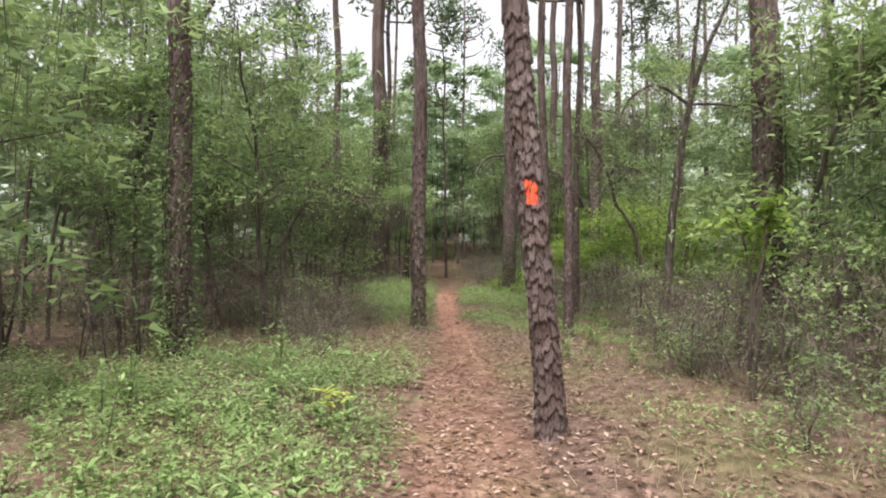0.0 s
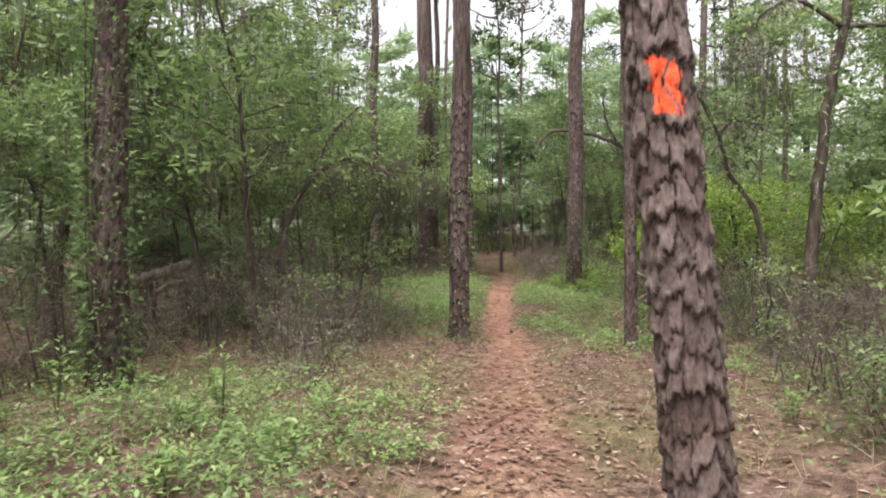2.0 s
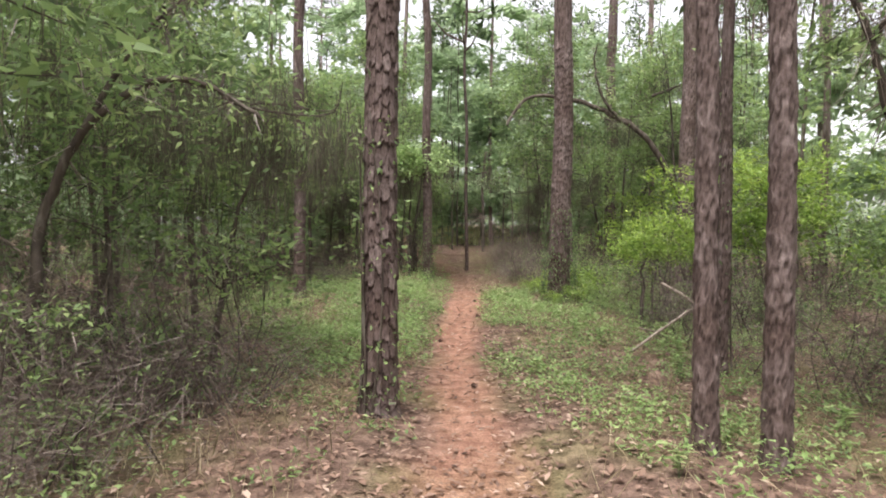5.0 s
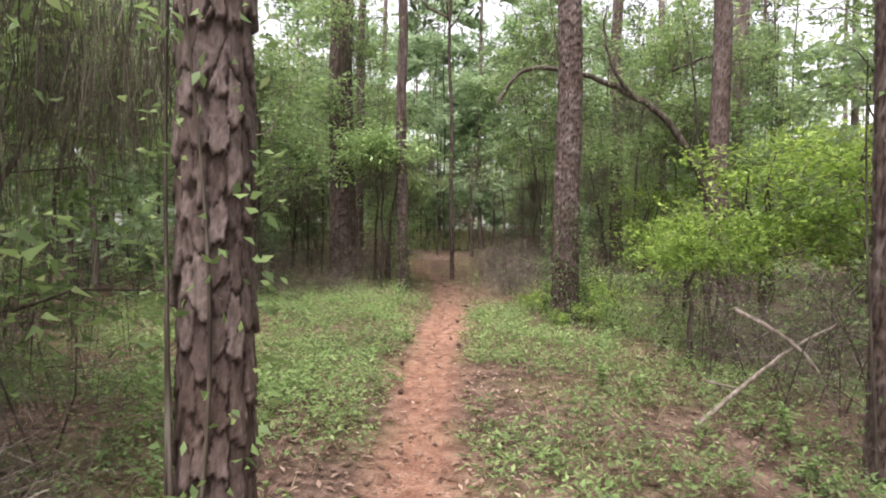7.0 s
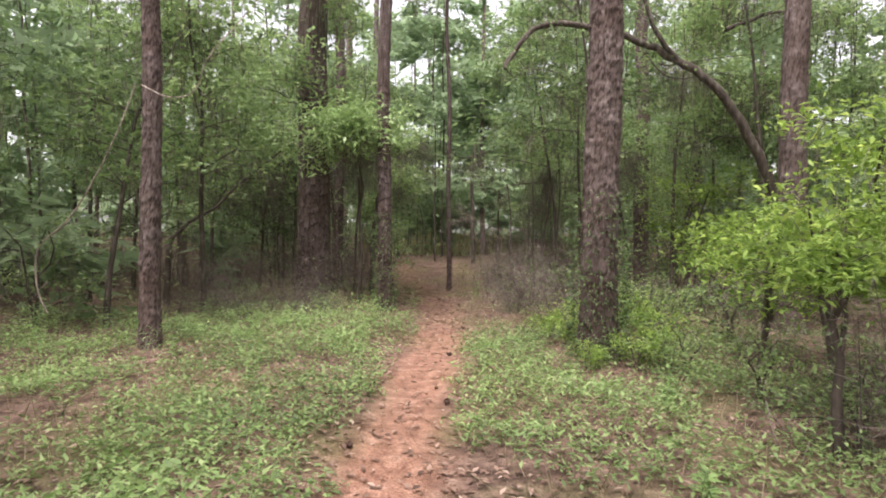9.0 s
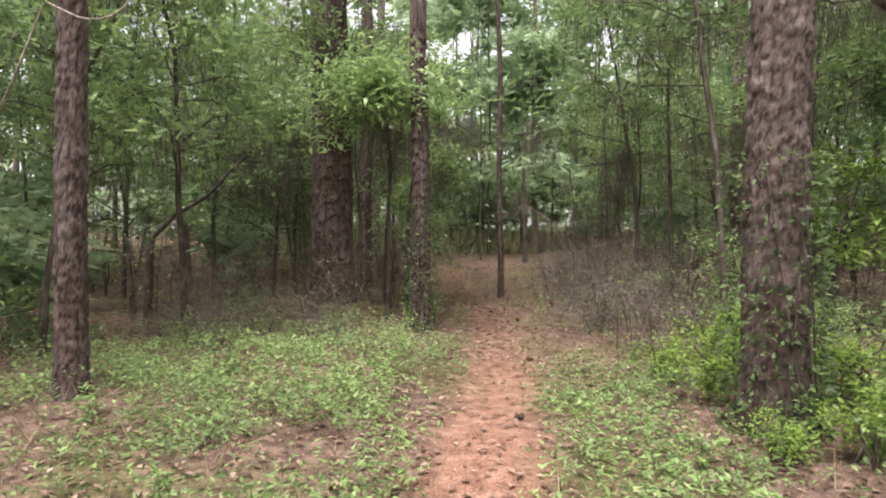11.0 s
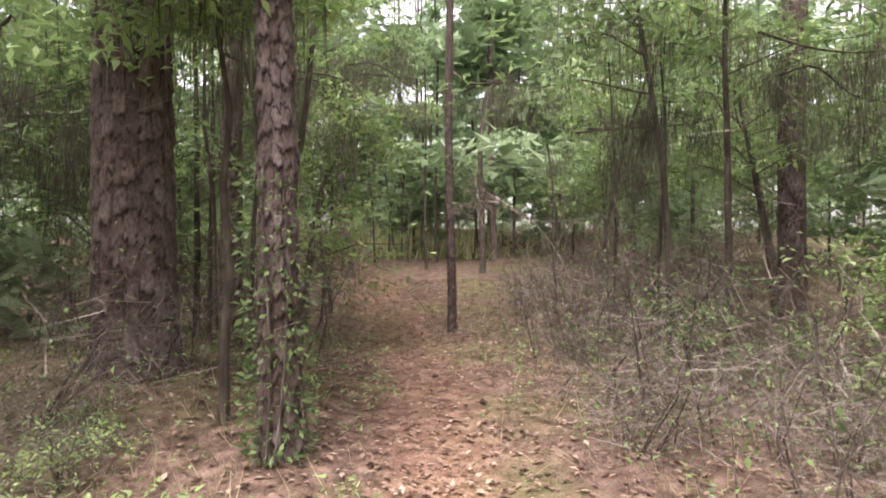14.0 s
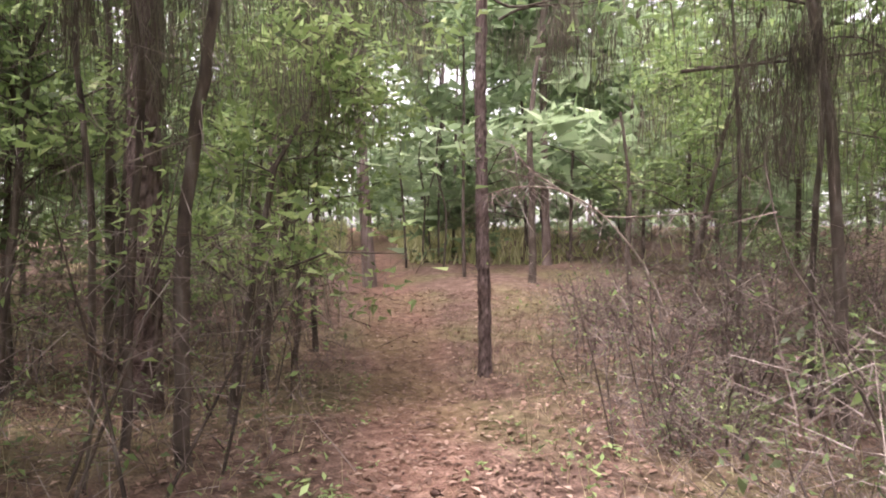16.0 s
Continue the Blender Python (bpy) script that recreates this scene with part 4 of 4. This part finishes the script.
limb_tree("slender_stem", [([(-1.53, 40.69, 1.13), (-1.53, 40.70, 2.91), (-1.47, 40.72, 4.30), (-1.84, 40.70, 5.69)], 0.035, 0.018)], "slender dark sapling stem rising from litter", "sapling", WOOD, 8, 30, 50)
limb_tree("slender_stem", [([(-1.86, 41.66, 1.17), (-1.96, 41.67, 3.02), (-1.67, 41.71, 4.47), (-2.03, 41.69, 5.92)], 0.030, 0.015)], "slender dark sapling stem rising from litter", "sapling", WOOD, 8, 31, 50)
limb_tree("slender_stem", [([(-1.26, 39.20, 0.91), (-1.18, 39.22, 2.53), (-1.43, 39.22, 3.80), (-1.26, 39.24, 5.07)], 0.030, 0.015)], "slender dark sapling stem rising from litter", "sapling", WOOD, 8, 32, 50)
limb_tree("slender_stem", [([(0.88, 36.84, 0.81), (0.88, 36.86, 2.65), (0.83, 36.87, 4.19), (1.00, 36.90, 5.72)], 0.090, 0.045)], "slender dark sapling stem rising from litter", "sapling", WOOD, 8, 33, 50)
limb_tree("slender_stem", [([(-4.16, 29.00, 0.36), (-4.20, 29.01, 1.76), (-4.15, 29.03, 3.04), (-4.07, 29.05, 4.31)], 0.040, 0.020)], "slender dark sapling stem rising from litter", "sapling", WOOD, 8, 34, 50)
limb_tree("slender_stem", [([(-1.96, 27.37, 0.37), (-1.92, 27.39, 1.77), (-1.87, 27.41, 2.97), (-2.13, 27.39, 4.17)], 0.030, 0.015)], "slender dark sapling stem rising from litter", "sapling", WOOD, 8, 35, 50)
limb_tree("slender_stem", [([(-2.50, 27.82, 0.81), (-2.51, 27.84, 2.10), (-2.61, 27.83, 3.16), (-2.60, 27.85, 4.23)], 0.028, 0.014)], "slender dark sapling stem rising from litter", "sapling", WOOD, 8, 36, 50)
limb_tree("slender_stem", [([(-1.50, 27.25, 0.24), (-1.51, 27.26, 1.86), (-1.33, 27.27, 3.10), (-1.21, 27.28, 4.34)], 0.050, 0.025)], "slender dark sapling stem rising from litter", "sapling", WOOD, 8, 39, 50)
limb_tree("slender_stem", [([(-4.84, 19.15, 0.90), (-4.90, 19.16, 2.14), (-4.95, 19.16, 3.18), (-5.02, 19.17, 4.21)], 0.050, 0.025)], "slender dark sapling stem rising from litter", "sapling", WOOD, 8, 40, 50)


# ---- vines on trunks ----
def vine(x, y, r, z0, z1, n, seed, label, lean=0.0, size=0.06):
    rng = np.random.RandomState(seed)
    W, L = Pile(), Pile()
    g = gz(x, y)
    for k in range(3):
        z = np.linspace(0, z1, 14)
        a = rng.uniform(3.4, 6.0) + 0.5 * np.sin(z * rng.uniform(0.7, 1.6) + k)
        rr = (r + 0.02) * (1 + 0.3 * np.exp(-z / 0.25))
        W.add(*tube(np.stack([lean * z + rr * np.cos(a), rr * np.sin(a), z], 1), np.linspace(0.011, 0.005, 14), 5))
    z = z0 + (z1 - z0) * rng.uniform(0, 1, n) ** 1.3
    a = rng.uniform(2.9, 6.5, n)
    rr = r + rng.uniform(0.01, 0.10, n)
    c = np.stack([lean * z + rr * np.cos(a), rr * np.sin(a), z], 1)
    d = np.stack([np.cos(a), np.sin(a), rng.uniform(-0.9, 0.5, n)], 1) + rng.normal(size=(n, 3)) * 0.5
    L.add(*leaf_quads(c, d, size * rng.uniform(0.6, 1.3, n), 0.45, rng, rng.uniform(0, 0.65, n)))
    ob = new("climbing_vine")
    ob.location = (x, y, g)
    tagged(ob, label, "vine", "vines on the trunks")
    part(ob, "stem", W.mesh("stem", WOOD, True))
    part(ob, "foliage", L.mesh("foliage", GREEN), kind="stuff")


vine(-0.50, 12.68, 0.158, 0.2, 2.6, 240, 1, "thin leafy vine climbing a pine trunk")
vine(2.22, 20.95, 0.27, 0.0, 2.0, 1300, 2, "dense leafy vine round the foot of a pine")
vine(-0.93, 24.90, 0.145, 0.0, 1.8, 620, 3, "leafy vine climbing a slender pine")
vine(4.6, 8.7, 0.22, 0.2, 4.5, 1300, 4, "leafy vine hanging on a thick pine", -0.02, 0.08)
vine(-3.78, 8.9, 0.2, 0.2, 5.0, 1500, 5, "leafy vine covering a pine trunk", 0.0, 0.085)
vine(3.02, 14.2, 0.07, 0.3, 2.6, 80, 6, "sparse vine on a thin trunk")


# ---- low plants ----
def cover_density(x, y):
    """How thickly low green plants grow: thick patches beside the trail, thin on the litter."""
    d = np.abs(x - trail_x(y))
    n = np.array([noise.noise(Vector((a * 0.55, c * 0.55, 3.1))) for a, c in zip(x, y)])
    n2 = np.array([noise.noise(Vector((a * 1.6, c * 1.6, 8.1))) for a, c in zip(x, y)])
    left = x < trail_x(y)
    p = np.where(left, np.interp(y, [0, 2, 7.5, 9.5, 13, 15, 22.5, 24.5], [0.9, 1.2, 1.1, 0.18, 0.2, 1.1, 1.3, 0.08]),
                 np.interp(y, [0, 7, 12, 14.5, 22, 24], [0.10, 0.10, 0.3, 0.6, 0.75, 0.06]))
    near = np.where(left, np.interp(y, [0, 12, 15], [0.5, 0.42, 0.26]), np.interp(y, [0, 10, 14], [1.2, 1.0, 0.28]))
    p = p * np.clip((d - near) / 0.35, 0, 1) * np.clip(0.62 + 2.0 * n + 1.3 * n2, 0.03, 1) * np.clip(1.4 - d / 6, 0.1, 1)
    return p


rng = np.random.RandomState(31)
N = 62000
px, py = rng.uniform(-6, 6.5, N), rng.uniform(0.8, 30, N)
keep = rng.uniform(0, 1, N) < cover_density(px, py)
px, py = px[keep], py[keep]
C, SL, H = Pile(), Pile(), 10
n = len(px)
hgt = rng.uniform(0.06, 0.26, n) * (0.85 + 0.55 * np.sin(px * 2.3 + 1.1 * np.sin(py * 1.4)) * np.sin(py * 1.9 + px)) * np.where((px < 0) & ((py < 8) | (py > 14)), 1.8, 1.25)
pz = ground_z(px, py)
for i in range(H):
    a = rng.uniform(0, 6.28, n)
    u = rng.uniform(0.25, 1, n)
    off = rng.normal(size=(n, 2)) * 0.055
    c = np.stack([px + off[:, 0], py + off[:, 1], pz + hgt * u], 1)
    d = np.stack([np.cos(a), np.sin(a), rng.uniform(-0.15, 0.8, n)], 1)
    # tone runs from darker near the soil to lighter at the plant top
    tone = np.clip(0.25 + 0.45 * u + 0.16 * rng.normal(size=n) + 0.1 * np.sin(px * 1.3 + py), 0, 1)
    if i % 2:
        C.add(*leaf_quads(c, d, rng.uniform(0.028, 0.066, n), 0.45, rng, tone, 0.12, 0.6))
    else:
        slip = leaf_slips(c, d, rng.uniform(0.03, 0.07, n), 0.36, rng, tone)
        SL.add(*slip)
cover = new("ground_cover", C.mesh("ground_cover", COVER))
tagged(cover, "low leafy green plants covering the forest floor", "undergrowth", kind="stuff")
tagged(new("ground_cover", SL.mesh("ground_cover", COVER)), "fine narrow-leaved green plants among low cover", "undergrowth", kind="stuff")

# straw-coloured grass and fine dead stems
N = 46000
sx, sy = rng.uniform(-6, 6, N), rng.uniform(1, 34, N)
d = np.abs(sx - trail_x(sy))
keep = rng.uniform(0, 1, N) < np.clip((d - 0.4) / 0.8, 0, 1) * 0.75 * np.clip(1.5 - d / 5, 0.15, 1)
sx, sy = sx[keep], sy[keep]
n = len(sx)
st = np.stack([sx, sy, ground_z(sx, sy) - 0.01], 1)
tp = st + rng.normal(size=(n, 3)) * [0.09, 0.09, 0.02] + np.stack([np.zeros(n), np.zeros(n), rng.uniform(0.05, 0.28, n)], 1)
S = Pile()
S.add(*wisps(st, tp, rng.uniform(0.002, 0.0045, n), rng, rng.uniform(0, 1, n)))
tagged(new("dry_grass", S.mesh("dry_grass", STRAW)), "fine straw-coloured grass and dead stems", "grass", kind="stuff")

# fallen leaves
N = 76000
lx, ly = rng.normal(0, 2.6, N), rng.uniform(0.8, 36, N) ** 1.0
d = np.abs(lx - trail_x(ly))
keep = (np.abs(lx) < 7) & (rng.uniform(0, 1, N) < np.where(d < 0.34, np.interp(ly, [0, 10, 13, 22, 25, 30], [0.95, 0.9, 0.28, 0.3, 0.95, 0.8]), 0.62))
lx, ly = lx[keep], ly[keep]
n = len(lx)
c = np.stack([lx, ly, ground_z(lx, ly) + rng.uniform(0.008, 0.03, n)], 1)
a = rng.uniform(0, 6.28, n)
F = Pile()
F.add(*leaf_quads(c, np.stack([np.cos(a), np.sin(a), rng.normal(0, 0.22, n)], 1), rng.uniform(0.035, 0.09, n), 0.48, rng, np.clip(rng.normal(0.5, 0.26, n), 0, 1), 0.1, 0.85))
tagged(new("fallen_leaves", F.mesh("fallen_leaves", DRY)), "scattered dry brown and tan fallen leaves", "leaf litter", kind="stuff")

# pine cones and clods on the trail
def cone_mesh(seed):
    rng = np.random.RandomState(seed)
    P = Pile()
    P.add(*tube([(-0.04, 0, 0.02), (-0.02, 0, 0.022), (0.015, 0, 0.022), (0.045, 0, 0.02)], [0.008, 0.022, 0.02, 0.004], 7, 0.1, rng))
    for k in range(40):
        u, a = rng.uniform(-0.035, 0.035), rng.uniform(0, 6.28)
        q = np.array([[u, 0.018 * math.cos(a), 0.022 + 0.018 * math.sin(a)]])
        P.add(*leaf_quads(q, np.array([[0.4, math.cos(a), math.sin(a)]]), np.array([0.016]), 0.8, rng, np.array([0.2])))
    return P.mesh("pine_cone", DRY)


CONE = cone_mesh(3)
for x, y in ((-0.16, 16.6), (0.33, 13.9), (0.42, 18.9), (-0.25, 17.7), (0.38, 21.2), (0.0, 27.3), (0.45, 26.4), (-0.35, 19.6), (0.55, 23.6)):
    o = new("pine_cone", CONE)
    o.matrix_basis = pose(x, y, gz(x, y), 0, 0, R.uniform(0, 360))
    tagged(o, "small dark pine cone lying on the trail", "pine cone", "pine cones on the trail")


# taller weeds near the trail
def weed_mesh(seed, h, n, size, mat, ratio=0.3):
    rng = np.random.RandomState(seed)
    W, L = Pile(), Pile()
    for k in range(3):
        e = np.array([rng.normal() * 0.1, rng.normal() * 0.1, h * rng.uniform(0.7, 1)])
        W.add(*tube([(0, 0, 0), e * 0.5 + rng.normal(size=3) * 0.02, e], [0.005, 0.004, 0.002], 4))
        m = n // 3
        u = rng.uniform(0.3, 1, m)
        a = rng.uniform(0, 6.28, m)
        L.add(*leaf_quads(e * u[:, None], np.stack([np.cos(a), np.sin(a), rng.uniform(-0.1, 0.7, m)], 1), size * rng.uniform(0.7, 1.2, m), ratio, rng, np.clip(rng.normal(0.6, 0.2, m), 0, 1), 0.1, 0.7))
    return W.mesh("stem", COVER), L.mesh("foliage", mat)


WEEDS = [weed_mesh(1, 0.5, 42, 0.13, COVER), weed_mesh(2, 0.38, 54, 0.10, COVER, 0.36), weed_mesh(3, 0.85, 48, 0.12, COVER, 0.32)]


def weed(meshes, x, y, s, label, group="weeds beside the trail"):
    o = new("weed")
    o.matrix_basis = pose(x, y, gz(x, y) - 0.01, 0, 0, R.uniform(0, 360)) @ Matrix.Scale(s, 4)
    tagged(o, label, "weed", group)
    part(o, "stem", meshes[0])
    part(o, "foliage", meshes[1])


for i in range(46):
    y = R.uniform(1.8, 7.5)
    weed(WEEDS[R.choice((0, 1, 1))], R.uniform(-4.2, -0.75), y, R.uniform(0.5, 0.95), "green weed with long pointed leaves")
for i in range(34):
    y = R.uniform(13.5, 24)
    sgn = R.choice((-1, 1))
    weed(WEEDS[R.choice((0, 1, 1))], float(trail_x(y)) + sgn * R.uniform(0.7, 3.2), y, R.uniform(0.5, 0.9), "green weed with long pointed leaves")
for i in range(16):
    y = R.uniform(8, 14)
    sgn = R.choice((-1, 1))
    weed(WEEDS[1], float(trail_x(y)) + sgn * R.uniform(1.1, 3.2), y, R.uniform(0.5, 0.9), "green weed with long pointed leaves")
for x, y, s in ((-2.35, 4.3, 1.0), (-2.75, 5.4, 0.95), (-2.0, 7.6, 1.0), (-3.6, 7.9, 1.0), (2.7, 19.8, 0.9), (3.0, 22.3, 1.0)):
    weed(WEEDS[2], x, y, s, "tall pale green weed with drooping leaves")
weed(weed_mesh(9, 0.34, 15, 0.16, YELLOW, 0.42), -1.05, 5.5, 1.0, "young plant with broad yellow-green leaves", "")
